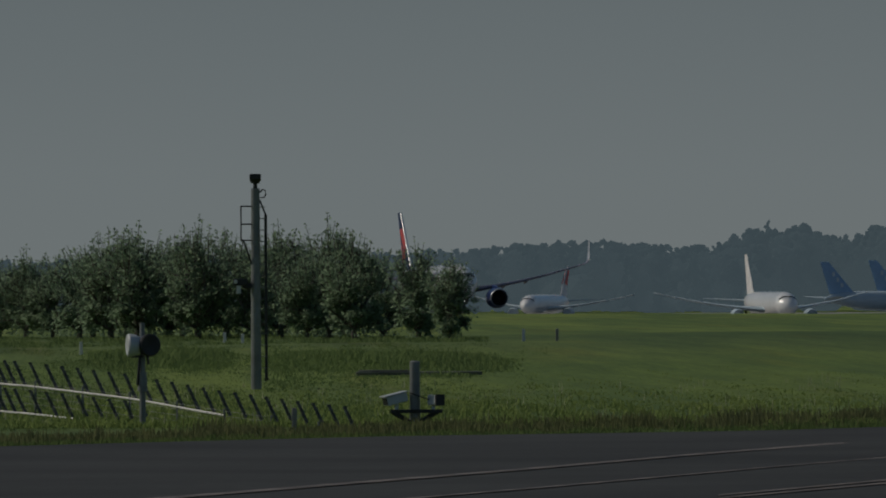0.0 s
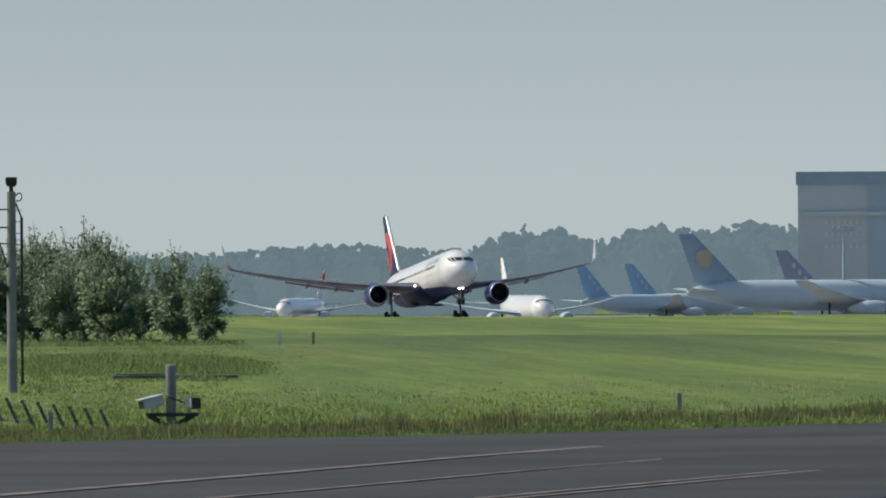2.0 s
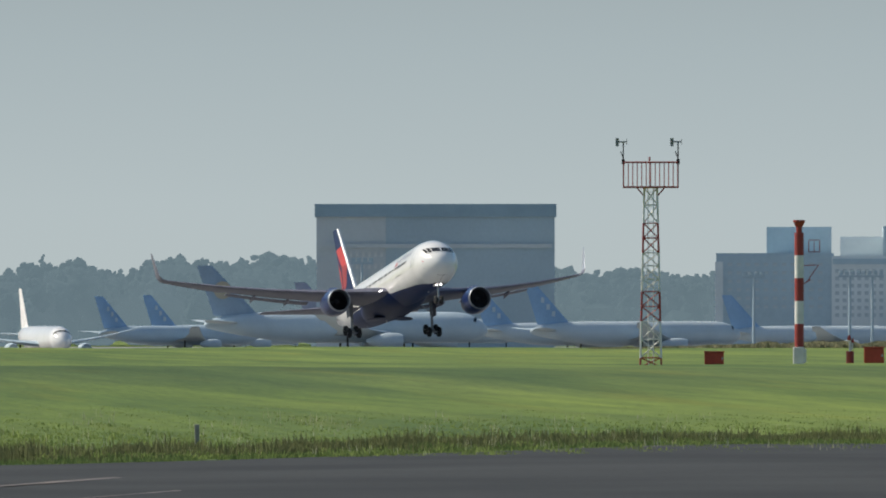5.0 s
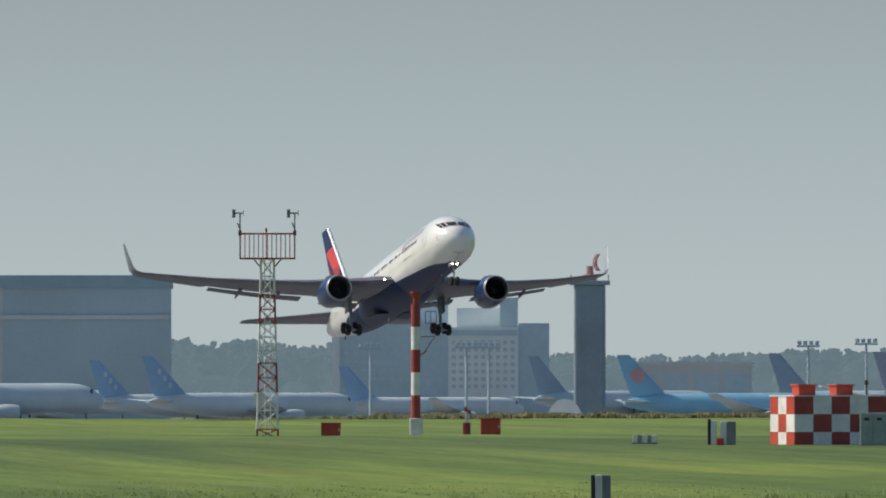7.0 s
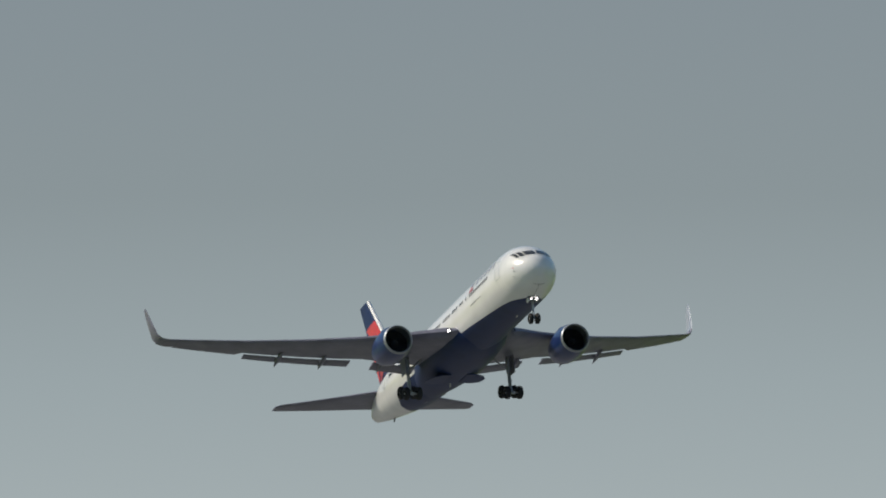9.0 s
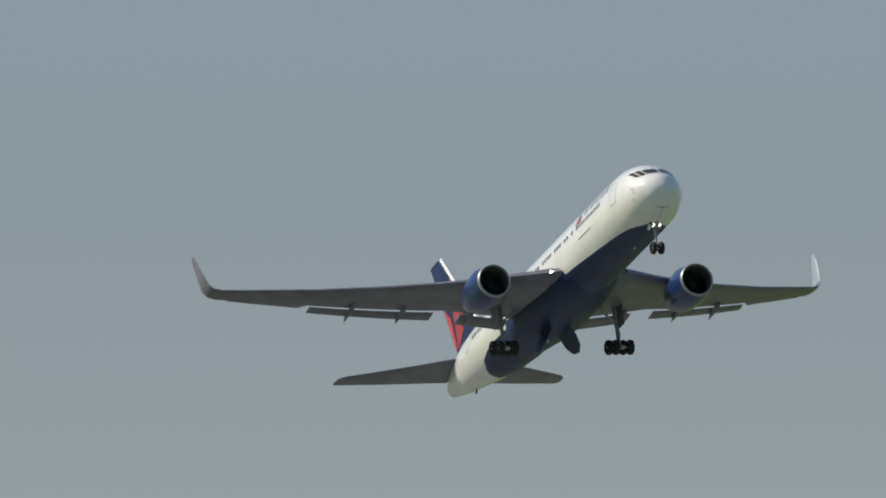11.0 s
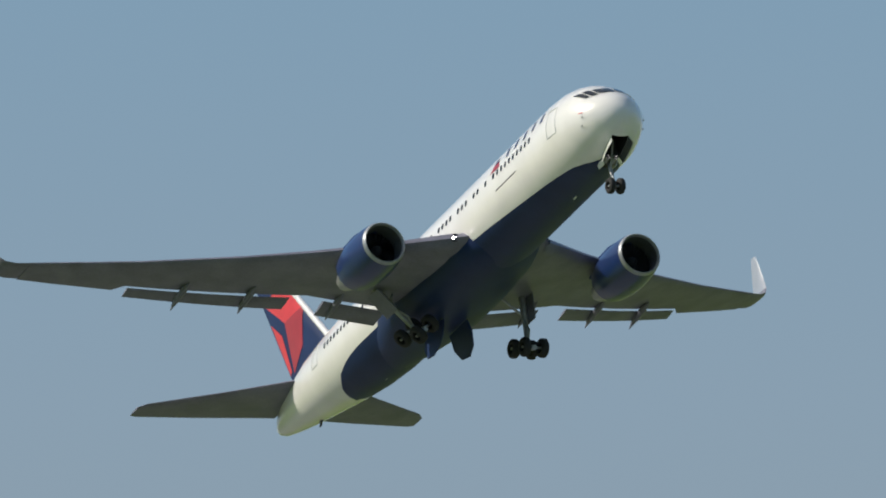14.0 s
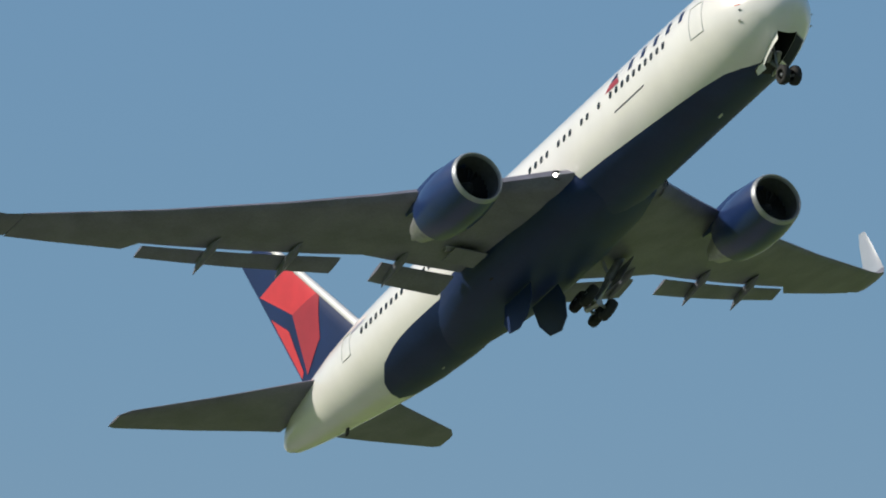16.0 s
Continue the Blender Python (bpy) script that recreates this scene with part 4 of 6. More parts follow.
def pane_rows(parent, name, xs, zs, y, w, h, material, label=""):
    me = bpy.data.meshes.new(name)
    bm = bmesh.new()
    box(bm, 0, 0, 0, w, 0.08, h)
    bm.to_mesh(me)
    bm.free()
    me.materials.append(M[material])
    for z in zs:
        for x in xs:
            o = new(name, me)
            o.parent = parent
            o.matrix_basis = pose(x, y, z)


def build_apron():
    """The paved apron under the parked jets and the terminal."""
    rings = [[polar(-4 + 0.6 * k, r, land(0, r) + 0.06) for k in range(31)] for r in (2155, 2400, 2700, 3150)]
    bm = bmesh.new()
    skin(bm, rings, closed=False, caps=False)
    tagged(finish(bm, "apron", "apron"), "wide pale concrete apron under the parked jets", "apron", kind="structure")


build_apron()


def build_far_buildings():
    k = 2800 / 22610
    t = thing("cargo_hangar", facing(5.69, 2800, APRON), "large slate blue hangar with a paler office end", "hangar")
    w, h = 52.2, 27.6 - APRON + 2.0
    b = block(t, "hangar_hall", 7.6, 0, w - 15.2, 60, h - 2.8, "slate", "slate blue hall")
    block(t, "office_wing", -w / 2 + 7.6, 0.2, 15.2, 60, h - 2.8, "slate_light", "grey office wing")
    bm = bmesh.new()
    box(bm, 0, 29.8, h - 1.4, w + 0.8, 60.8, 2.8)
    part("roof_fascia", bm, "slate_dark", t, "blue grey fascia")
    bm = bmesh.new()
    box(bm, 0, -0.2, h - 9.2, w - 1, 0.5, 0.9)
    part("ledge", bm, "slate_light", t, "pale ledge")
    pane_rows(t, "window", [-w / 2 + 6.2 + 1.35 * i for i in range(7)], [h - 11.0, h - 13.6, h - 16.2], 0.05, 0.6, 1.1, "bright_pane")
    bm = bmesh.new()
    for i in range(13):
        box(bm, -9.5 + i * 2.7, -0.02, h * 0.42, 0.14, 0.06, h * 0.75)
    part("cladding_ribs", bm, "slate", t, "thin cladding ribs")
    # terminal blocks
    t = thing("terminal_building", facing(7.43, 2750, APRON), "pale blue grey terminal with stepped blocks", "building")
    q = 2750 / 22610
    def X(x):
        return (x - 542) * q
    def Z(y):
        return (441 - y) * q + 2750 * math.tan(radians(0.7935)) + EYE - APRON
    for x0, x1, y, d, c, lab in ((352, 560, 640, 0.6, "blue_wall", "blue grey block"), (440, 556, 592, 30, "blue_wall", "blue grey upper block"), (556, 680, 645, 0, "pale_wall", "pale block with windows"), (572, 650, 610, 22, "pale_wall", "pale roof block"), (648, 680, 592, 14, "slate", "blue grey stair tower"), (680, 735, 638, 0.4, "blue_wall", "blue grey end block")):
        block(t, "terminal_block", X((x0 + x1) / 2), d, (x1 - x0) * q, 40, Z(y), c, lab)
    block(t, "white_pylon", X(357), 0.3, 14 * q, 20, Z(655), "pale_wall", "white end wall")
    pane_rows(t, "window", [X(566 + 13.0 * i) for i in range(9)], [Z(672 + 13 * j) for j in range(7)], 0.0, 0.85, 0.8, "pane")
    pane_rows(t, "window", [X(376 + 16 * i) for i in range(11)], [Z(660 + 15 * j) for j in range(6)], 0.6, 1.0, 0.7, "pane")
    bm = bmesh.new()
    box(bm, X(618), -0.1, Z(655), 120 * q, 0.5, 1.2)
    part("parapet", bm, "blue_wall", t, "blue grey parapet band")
    # control tower
    t = thing("control_tower", facing(8.10, 2600, APRON), "grey concrete control tower with a red radar scanner", "tower")
    g = 2600 / 22610
    top = (441 - 568) * g + 2600 * math.tan(radians(0.7935)) + EYE - APRON
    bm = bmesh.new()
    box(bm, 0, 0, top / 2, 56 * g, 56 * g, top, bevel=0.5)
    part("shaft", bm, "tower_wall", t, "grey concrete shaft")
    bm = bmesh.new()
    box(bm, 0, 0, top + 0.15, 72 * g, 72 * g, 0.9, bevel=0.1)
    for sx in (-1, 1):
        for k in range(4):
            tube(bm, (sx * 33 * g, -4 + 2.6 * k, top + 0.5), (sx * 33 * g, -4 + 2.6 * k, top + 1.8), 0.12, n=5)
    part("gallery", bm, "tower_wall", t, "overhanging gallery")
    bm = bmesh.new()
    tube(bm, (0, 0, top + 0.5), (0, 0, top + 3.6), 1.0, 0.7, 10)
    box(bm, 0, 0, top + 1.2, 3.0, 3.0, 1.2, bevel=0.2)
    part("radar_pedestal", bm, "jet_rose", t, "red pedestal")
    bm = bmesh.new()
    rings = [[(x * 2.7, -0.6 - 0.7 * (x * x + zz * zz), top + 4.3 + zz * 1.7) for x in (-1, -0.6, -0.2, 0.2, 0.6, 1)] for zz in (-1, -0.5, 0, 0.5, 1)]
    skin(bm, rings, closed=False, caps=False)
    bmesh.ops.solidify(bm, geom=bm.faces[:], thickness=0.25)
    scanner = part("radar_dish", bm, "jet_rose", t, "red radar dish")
    for s, c in ((-18, 0), (18, 0)):
        bm = bmesh.new()
        box(bm, s * g, -28.3 * g, top * 0.5, 1.0, 0.3, top * 0.96)
        part("shaft_rib", bm, "tower_wall", t)
    # white apron shed beside the tower
    t = thing("apron_dome", facing(7.97, 2500, APRON), "small white rounded apron building", "building")
    bm = bmesh.new()
    rings = [[(x, -4 + 8 * u, 5.4 * (1 - (abs(x - 0.8) / 4.3) ** 2.6) if abs(x - 0.8) < 4.3 else 0) for x in (-3.5, -2.8, -1.8, -0.6, 0.8, 2.2, 3.4, 4.4, 5.1)] for u in (0, 1)]
    skin(bm, rings, closed=False, caps=False)
    bmesh.ops.solidify(bm, geom=bm.faces[:], thickness=0.3)
    part("shell", bm, "white", t, "white curved shell")
    bm = bmesh.new()
    skin(bm, [[(x, -3.9, 0), (x, -3.9, max(0.05, 5.3 * (1 - (abs(x - 0.8) / 4.3) ** 2.6)))] for x in (-3.4, -2.8, -1.8, -0.6, 0.8, 2.2, 3.4, 4.4, 5.0)], closed=False, caps=False)
    part("end_wall", bm, "white", t)
    # long low hangars behind the parked jets
    for az, wd, hh, c, r in ((9.79, 24, 10.3, "pale_wall", 3000), (8.55, 30, 13.0, "slate_light", 3100)):
        t = thing("low_hangar", facing(az, r, APRON), "long low grey hangar with a flat roof", "hangar", "low hangars")
        block(t, "hall", 0, 0, wd, 30, hh, c)
        bm = bmesh.new()
        box(bm, 0, 14.8, hh + 0.4, wd + 1.2, 31.5, 0.9)
        part("roof", bm, "mast_white" if az > 9.5 else "slate_light", t, "pale flat roof" if az > 9.5 else "grey flat roof")
        for i in range(4):
            bm = bmesh.new()
            box(bm, -wd / 2 + (i + 0.5) * wd / 4, -0.1, hh * 0.42, wd / 4 - 1.2, 0.3, hh * 0.8)
            part("hangar_door", bm, "blue_wall", t)
    return scanner


def light_mast(az, r, top):
    t = thing("apron_light_mast", facing(az, r, APRON), "tall grey apron floodlight mast", "light mast", "apron light masts")
    bm = bmesh.new()
    tube(bm, (0, 0, 0), (0, 0, top), 0.36, 0.22, 10)
    part("pole", bm, "slate", t)
    bm = bmesh.new()
    box(bm, 0, 0, top, 4.4, 1.0, 0.4)
    part("lamp_frame", bm, "slate", t)
    for k in range(4):
        bm = bmesh.new()
        box(bm, -1.7 + 1.13 * k, -0.3, top + 0.65, 0.8, 0.6, 0.8, bevel=0.1)
        part("lamp_head", bm, "slate", t)


radar = build_far_buildings()
for az_, el_ in ((7.117, 0.18), (7.547, 0.185), (7.648, 0.185), (9.08, 0.19), (9.34, 0.20), (9.55, 0.21), (5.36, 0.245)):
    light_mast(az_, 2450, 2450 * math.tan(radians(el_)) + EYE - APRON)


# ---- parked jets ----
def parked_jet(az, r, turn, size, hull, fin_c, label, mark=None, base=APRON, wing="jet_wing", belly=None):
    """A jet standing on the apron; turn is its heading against the line of sight."""
    p = polar(az, r, base)
    t = thing("parked_airliner", pose(p.x, p.y, p.z, 0, 0, -az + turn), label, "airplane", "parked airliners")
    k = size
    S = Matrix.Translation((0, 0, 5.1 * k)) @ Matrix.Diagonal((k, k, k, 1))
    def put(name, bm, c, lab="", smooth=True):
        bmesh.ops.transform(bm, matrix=S, verts=bm.verts)
        return part(name, bm, c, t, lab, smooth)
    put("fuselage", body_mesh(True, belly is not None), [hull, belly or hull])
    for side in (-1, 1):
        put("wing", wing_mesh(side), wing)
        bm = bmesh.new()
        lathe(bm, [(0, 1.1), (0.05, 1.2), (-1, 1.45), (-2.8, 1.45), (-4.3, 1.1), (-5.9, 0.5), (-6.4, 0.02)], 16, pose(27 - 19.5, side * 8.0, -2.56))
        bmesh.ops.create_circle(bm, cap_ends=True, radius=1.12, segments=16, matrix=pose(27 - 19.9, side * 8.0, -2.56, 0, 90, 0))
        put("engine", bm, wing)
        put("tailplane", plane_surface([(side * 0.4, 0.6, 46.6, 6.3), (side * 9.3, 1.1, 52.75, 1.6)], 0.09), wing)
        bm = bmesh.new()
        tube(bm, (27 - 28.6, side * 4.65, -1.5), (27 - 28.6, side * 4.65, -4.6), 0.2)
        for dx in (0.72, -0.72):
            wheel(bm, 27 - 28.6 + dx, side * 4.65, -4.52, 0.58, 1.3)
        put("main_gear", bm, "tyre")
    bm = bmesh.new()
    skin(bm, [[fus_point(5.1 + 0.55 * abs(a) / 60, a, 0.03), fus_point(5.45 + 0.6 * abs(a) / 60, a * 0.86, 0.03)] for a in (-62, -46, -30, -15, 0, 15, 30, 46, 62)], closed=False, caps=False)
    put("cockpit_window", bm, "glass", "dark cockpit windows", False)
    bm = bmesh.new()
    tube(bm, (27 - 6.5, 0, -2.2), (27 - 6.5, 0, -4.6), 0.12)
    wheel(bm, 27 - 6.5, 0, -4.63, 0.47, 0.8)
    put("nose_gear", bm, "tyre")
    fin = put("fin", plane_surface([(0, 1.8, 43.6, 7.9), (0, 2.95, 44.6, 7.25), (0, 10.45, 51.65, 2.75), (0, 10.6, 52.0, 2.4)], 0.10, True), fin_c)
    if mark:
        for side in (-1, 1):
            bm = bmesh.new()
            kind, colour = mark
            if kind == "disc":
                bmesh.ops.create_circle(bm, cap_ends=True, radius=1.55, segments=20, matrix=pose(27 - 50.0, side * 0.45, 6.3, 90, 0, 0))
            elif kind == "bars":
                for i in range(3):
                    box(bm, 27 - 50.4 + 1.3 * i, side * 0.42, 7.2 - 1.5 * i, 0.75, 0.08, 1.15, Matrix.Identity(4))
            elif kind == "side":
                skin(bm, [[(27 - 46.4, side * 0.40, 3.4), (27 - 51.8, side * 0.22, 3.4)], [(27 - 52.3, side * 0.17, 10.1), (27 - 54.2, side * 0.08, 10.1)]], closed=False, caps=False)
            else:
                skin(bm, [[(27 - 47.6, side * 0.46, 5.6), (27 - 50.4, side * 0.46, 5.0)], [(27 - 51.8, side * 0.36, 9.6), (27 - 53.6, side * 0.3, 9.4)]], closed=False, caps=False)
            mk = put("tail_mark", bm, colour, "plain coloured tail mark", False)
    return t


def build_parked():
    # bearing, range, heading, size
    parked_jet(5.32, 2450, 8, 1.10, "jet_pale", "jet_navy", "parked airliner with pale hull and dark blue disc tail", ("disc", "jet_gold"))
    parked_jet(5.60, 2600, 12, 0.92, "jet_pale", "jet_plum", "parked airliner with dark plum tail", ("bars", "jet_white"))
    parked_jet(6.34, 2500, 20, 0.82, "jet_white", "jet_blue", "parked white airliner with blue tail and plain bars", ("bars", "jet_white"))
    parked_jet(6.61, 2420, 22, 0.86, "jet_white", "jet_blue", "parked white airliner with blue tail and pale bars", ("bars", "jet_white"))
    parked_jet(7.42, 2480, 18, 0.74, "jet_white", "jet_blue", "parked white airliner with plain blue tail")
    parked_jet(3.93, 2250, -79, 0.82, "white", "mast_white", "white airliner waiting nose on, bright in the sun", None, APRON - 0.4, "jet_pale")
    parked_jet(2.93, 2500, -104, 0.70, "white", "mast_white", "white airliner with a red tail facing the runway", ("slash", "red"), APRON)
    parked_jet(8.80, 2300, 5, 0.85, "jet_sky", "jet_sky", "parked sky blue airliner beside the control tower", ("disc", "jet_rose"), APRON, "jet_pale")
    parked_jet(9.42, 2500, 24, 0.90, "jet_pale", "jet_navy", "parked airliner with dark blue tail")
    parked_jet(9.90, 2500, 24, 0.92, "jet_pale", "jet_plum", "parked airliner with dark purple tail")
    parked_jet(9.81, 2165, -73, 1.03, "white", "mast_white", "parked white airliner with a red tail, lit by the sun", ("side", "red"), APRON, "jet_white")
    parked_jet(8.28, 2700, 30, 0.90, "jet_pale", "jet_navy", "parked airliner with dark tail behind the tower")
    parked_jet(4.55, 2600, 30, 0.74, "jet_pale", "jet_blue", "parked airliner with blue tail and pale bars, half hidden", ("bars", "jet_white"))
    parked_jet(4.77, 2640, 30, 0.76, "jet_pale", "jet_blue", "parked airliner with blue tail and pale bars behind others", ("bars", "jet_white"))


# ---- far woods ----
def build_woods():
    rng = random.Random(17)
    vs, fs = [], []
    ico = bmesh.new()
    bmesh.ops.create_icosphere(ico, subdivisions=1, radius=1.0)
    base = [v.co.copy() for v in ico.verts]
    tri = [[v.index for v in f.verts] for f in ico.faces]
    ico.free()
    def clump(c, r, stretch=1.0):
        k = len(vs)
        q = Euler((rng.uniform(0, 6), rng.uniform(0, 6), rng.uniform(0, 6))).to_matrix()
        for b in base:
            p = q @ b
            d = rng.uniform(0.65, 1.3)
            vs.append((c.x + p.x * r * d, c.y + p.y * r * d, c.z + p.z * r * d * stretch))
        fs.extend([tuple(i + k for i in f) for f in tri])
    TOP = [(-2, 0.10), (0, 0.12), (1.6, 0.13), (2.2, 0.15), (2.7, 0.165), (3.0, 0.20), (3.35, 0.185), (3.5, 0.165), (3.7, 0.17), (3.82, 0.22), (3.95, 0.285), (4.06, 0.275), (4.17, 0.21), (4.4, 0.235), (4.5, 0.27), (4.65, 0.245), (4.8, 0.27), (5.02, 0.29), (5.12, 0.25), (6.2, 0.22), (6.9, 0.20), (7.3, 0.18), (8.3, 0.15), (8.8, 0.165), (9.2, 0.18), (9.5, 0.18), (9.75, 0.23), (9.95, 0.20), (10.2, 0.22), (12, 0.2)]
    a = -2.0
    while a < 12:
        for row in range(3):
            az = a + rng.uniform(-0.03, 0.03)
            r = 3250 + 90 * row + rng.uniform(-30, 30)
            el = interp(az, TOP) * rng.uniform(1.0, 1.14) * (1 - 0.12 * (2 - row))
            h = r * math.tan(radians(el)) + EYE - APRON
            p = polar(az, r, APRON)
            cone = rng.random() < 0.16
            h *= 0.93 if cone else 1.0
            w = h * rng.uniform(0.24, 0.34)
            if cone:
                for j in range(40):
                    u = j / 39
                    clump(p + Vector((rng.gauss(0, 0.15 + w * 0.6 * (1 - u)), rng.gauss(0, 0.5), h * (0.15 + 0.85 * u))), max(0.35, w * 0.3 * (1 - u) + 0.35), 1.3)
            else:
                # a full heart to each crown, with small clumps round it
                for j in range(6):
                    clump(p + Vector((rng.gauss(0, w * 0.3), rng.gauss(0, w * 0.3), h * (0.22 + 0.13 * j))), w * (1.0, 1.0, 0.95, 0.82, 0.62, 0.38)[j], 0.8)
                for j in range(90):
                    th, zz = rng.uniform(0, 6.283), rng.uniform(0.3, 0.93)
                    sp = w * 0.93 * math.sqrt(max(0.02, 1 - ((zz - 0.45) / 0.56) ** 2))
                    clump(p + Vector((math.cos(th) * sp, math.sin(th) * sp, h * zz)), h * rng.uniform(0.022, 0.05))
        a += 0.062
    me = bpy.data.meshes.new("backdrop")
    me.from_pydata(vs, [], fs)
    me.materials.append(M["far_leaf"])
    tagged(new("backdrop", me), "line of far woods with haze painted on as blue green glow", "backdrop", kind="structure")


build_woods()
# ---- the airliner ----
FUS = [(0.0, 0.02, -0.55, -0.55), (0.15, 0.42, -0.15, -0.92), (0.5, 0.80, 0.28, -1.26), (1.1, 1.22, 0.68, -1.62), (1.9, 1.60, 1.06, -1.93), (2.6, 1.86, 1.36, -2.14), (3.4, 2.07, 1.72, -2.32), (4.4, 2.27, 2.06, -2.49),
       (5.6, 2.42, 2.33, -2.66), (7.0, 2.50, 2.54, -2.70), (9.0, 2.515, 2.67, -2.705), (11.0, 2.515, 2.705, -2.705), (20.0, 2.515, 2.705, -2.705), (34.0, 2.515, 2.705, -2.705), (37.0, 2.49, 2.705, -2.64), (40.0, 2.36, 2.70, -2.40), (43.0, 2.10, 2.64, -2.00),
       (46.0, 1.74, 2.48, -1.50), (49.0, 1.28, 2.12, -0.98), (51.0, 0.90, 1.72, -0.58), (52.3, 0.58, 1.26, -0.25), (53.0, 0.26, 0.80, 0.08), (53.2, 0.03, 0.48, 0.40)]
FRONT = 3.25  # the nose tip lies this far aft of the datum
BELLY = [(6.0, 174), (6.4, 164), (7.0, 154), (8.0, 146), (10.2, 139.5), (13.2, 134), (18, 126), (24, 119), (34, 115), (36.8, 115), (38.6, 118), (40.3, 128), (41.6, 147), (42.1, 164), (42.3, 179.5)]


def fus_at(s):
    """Half width, top and bottom of the fuselage at a station."""
    s = max(0.0, (s - FRONT) * 9 / (9 - FRONT)) if s < 9 else s
    return tuple(float(np.interp(s, [r[0] for r in FUS], [r[k] for r in FUS])) for k in (1, 2, 3))


def fus_point(s, deg, out=0.0):
    """A point on the skin; 0 degrees is the crown, negative angles starboard."""
    w, t, b = fus_at(s)
    a = radians(deg)
    return Vector((27 - s, (w + out) * math.sin(a), (t + b) / 2 + ((t - b) / 2 + out) * math.cos(a) - 0.18))


def bay_rim(s):
    """The angle round the hull at which the nose gear bay begins."""
    return 180 - math.degrees(math.asin(min(0.9, 0.52 / fus_at(s)[0])))


def body_mesh(low=False, belly=True, bay=False):
    ss = [FRONT + 0.001] + [FRONT + x for x in (0.06, 0.15, 0.3, 0.5, 0.8, 1.1, 1.5, 1.9, 2.3, 2.7, 3.2, 3.8, 4.4)] + [6.0 + 0.25 * k for k in range(16)] + [10 + k for k in range(30)] + [40 + 0.3 * k for k in range(22)] + [46.8 + 0.4 * k for k in range(14)] + [52.3, 52.6, 52.85, 53.0, 53.15, 53.2]
    ss = sorted(set(ss))
    if low:
        ss = ss[::3] + [53.2]
    bm = bmesh.new()
    n1, n2 = (14, 10) if not low else (7, 4)
    rings = []
    for s in ss:
        tb = interp(s, BELLY) if belly and 6.0 < s <= 42.3 else 179.5
        if bay and 4.3 <= s <= 6.0:
            tb = bay_rim(s)
        half = [tb * k / n1 for k in range(n1)] + [tb + (180 - tb) * k / n2 for k in range(n2 + 1)]
        angs = half + [360 - a for a in half[-2:0:-1]]
        rings.append([fus_point(s, a) for a in angs])
    total = len(rings[0])
    def paint(i, j):
        if bay and 4.3 <= ss[i] < 5.99 and n1 <= j < n1 + 2 * n2:
            return 2
        return 1 if belly and (n1 <= j < n1 + 2 * n2) and 6.0 <= ss[i] < 42.3 else 0
    skin(bm, rings, mi=paint)
    bmesh.ops.delete(bm, geom=[f for f in bm.faces if f.material_index == 2], context="FACES")
    return bm


def foil(chord, thick, n=9):
    """Closed outline of a wing section: chordwise distance aft, height."""
    us = [0.5 * (1 - math.cos(math.pi * k / n)) for k in range(n + 1)]
    def th(u):
        return 5 * thick * (0.2969 * math.sqrt(u) - 0.126 * u - 0.3516 * u * u + 0.2843 * u ** 3 - 0.1036 * u ** 4)
    up = [(u * chord, th(u) * chord) for u in us]
    dn = [(u * chord, -th(u) * chord * 0.75) for u in us[-2:0:-1]]
    return up + dn


def wing_z(y):
    d = abs(y) - 2.6
    return -1.3 + 0.088 * d + 0.0043 * d * d


def wing_le(y):
    return 20.6 + (abs(y) - 2.6) * 0.692


def wing_te(y):
    y = abs(y)
    return interp(y, [(0, 31.2), (2.6, 31.0), (8.0, 31.0), (17.8, 34.6), (18.2, 35.45), (23.3, 37.3)])


def wing_mesh(side):
    bm = bmesh.new()
    rings = []
    for y in (1.6, 2.6, 4, 6, 8, 10, 13, 16, 17.75, 18.25, 21.5, 23.3):
        c = wing_te(y) - wing_le(y)
        c *= 0.97
        rings.append([(27 - wing_le(y) - u, side * y, wing_z(y) + h - u * 0.02) for u, h in foil(c, interp(y, [(2, 0.14), (8, 0.115), (23, 0.10)]))])
    skin(bm, rings)
    return bm


def winglet_mesh(side):
    bm = bmesh.new()
    rings = []
    # spanwise place, height, leading edge, chord, lean of the section
    for y, z, le, c, lean in ((23.3, 2.37, 34.93, 2.3, 10), (24.0, 2.50, 35.3, 2.15, 20), (24.55, 2.74, 35.6, 2.0, 42), (24.85, 3.2, 35.95, 1.8, 66), (25.02, 4.3, 36.55, 1.4, 76), (25.18, 5.4, 37.15, 0.95, 78), (25.24, 5.9, 37.45, 0.62, 80), (25.26, 6.0, 37.7, 0.35, 80)):
        a = radians(lean)
        rings.append([(27 - le - u, side * (y - h * math.sin(a)), z + h * math.cos(a)) for u, h in foil(c, 0.10, 6)])
    skin(bm, rings, mi=lambda i, j: 1 if j < 6 and i > 2 else 0)
    return bm


def plane_surface(rows, thick=0.1, vertical=False):
    """A tail surface from rows of (span, height, leading edge, chord)."""
    bm = bmesh.new()
    rings = []
    for y, z, le, c in rows:
        rings.append([(27 - le - u, y + h, z) if vertical else (27 - le - u, y, z + h) for u, h in foil(c, thick, 7)])
    skin(bm, rings)
    return bm


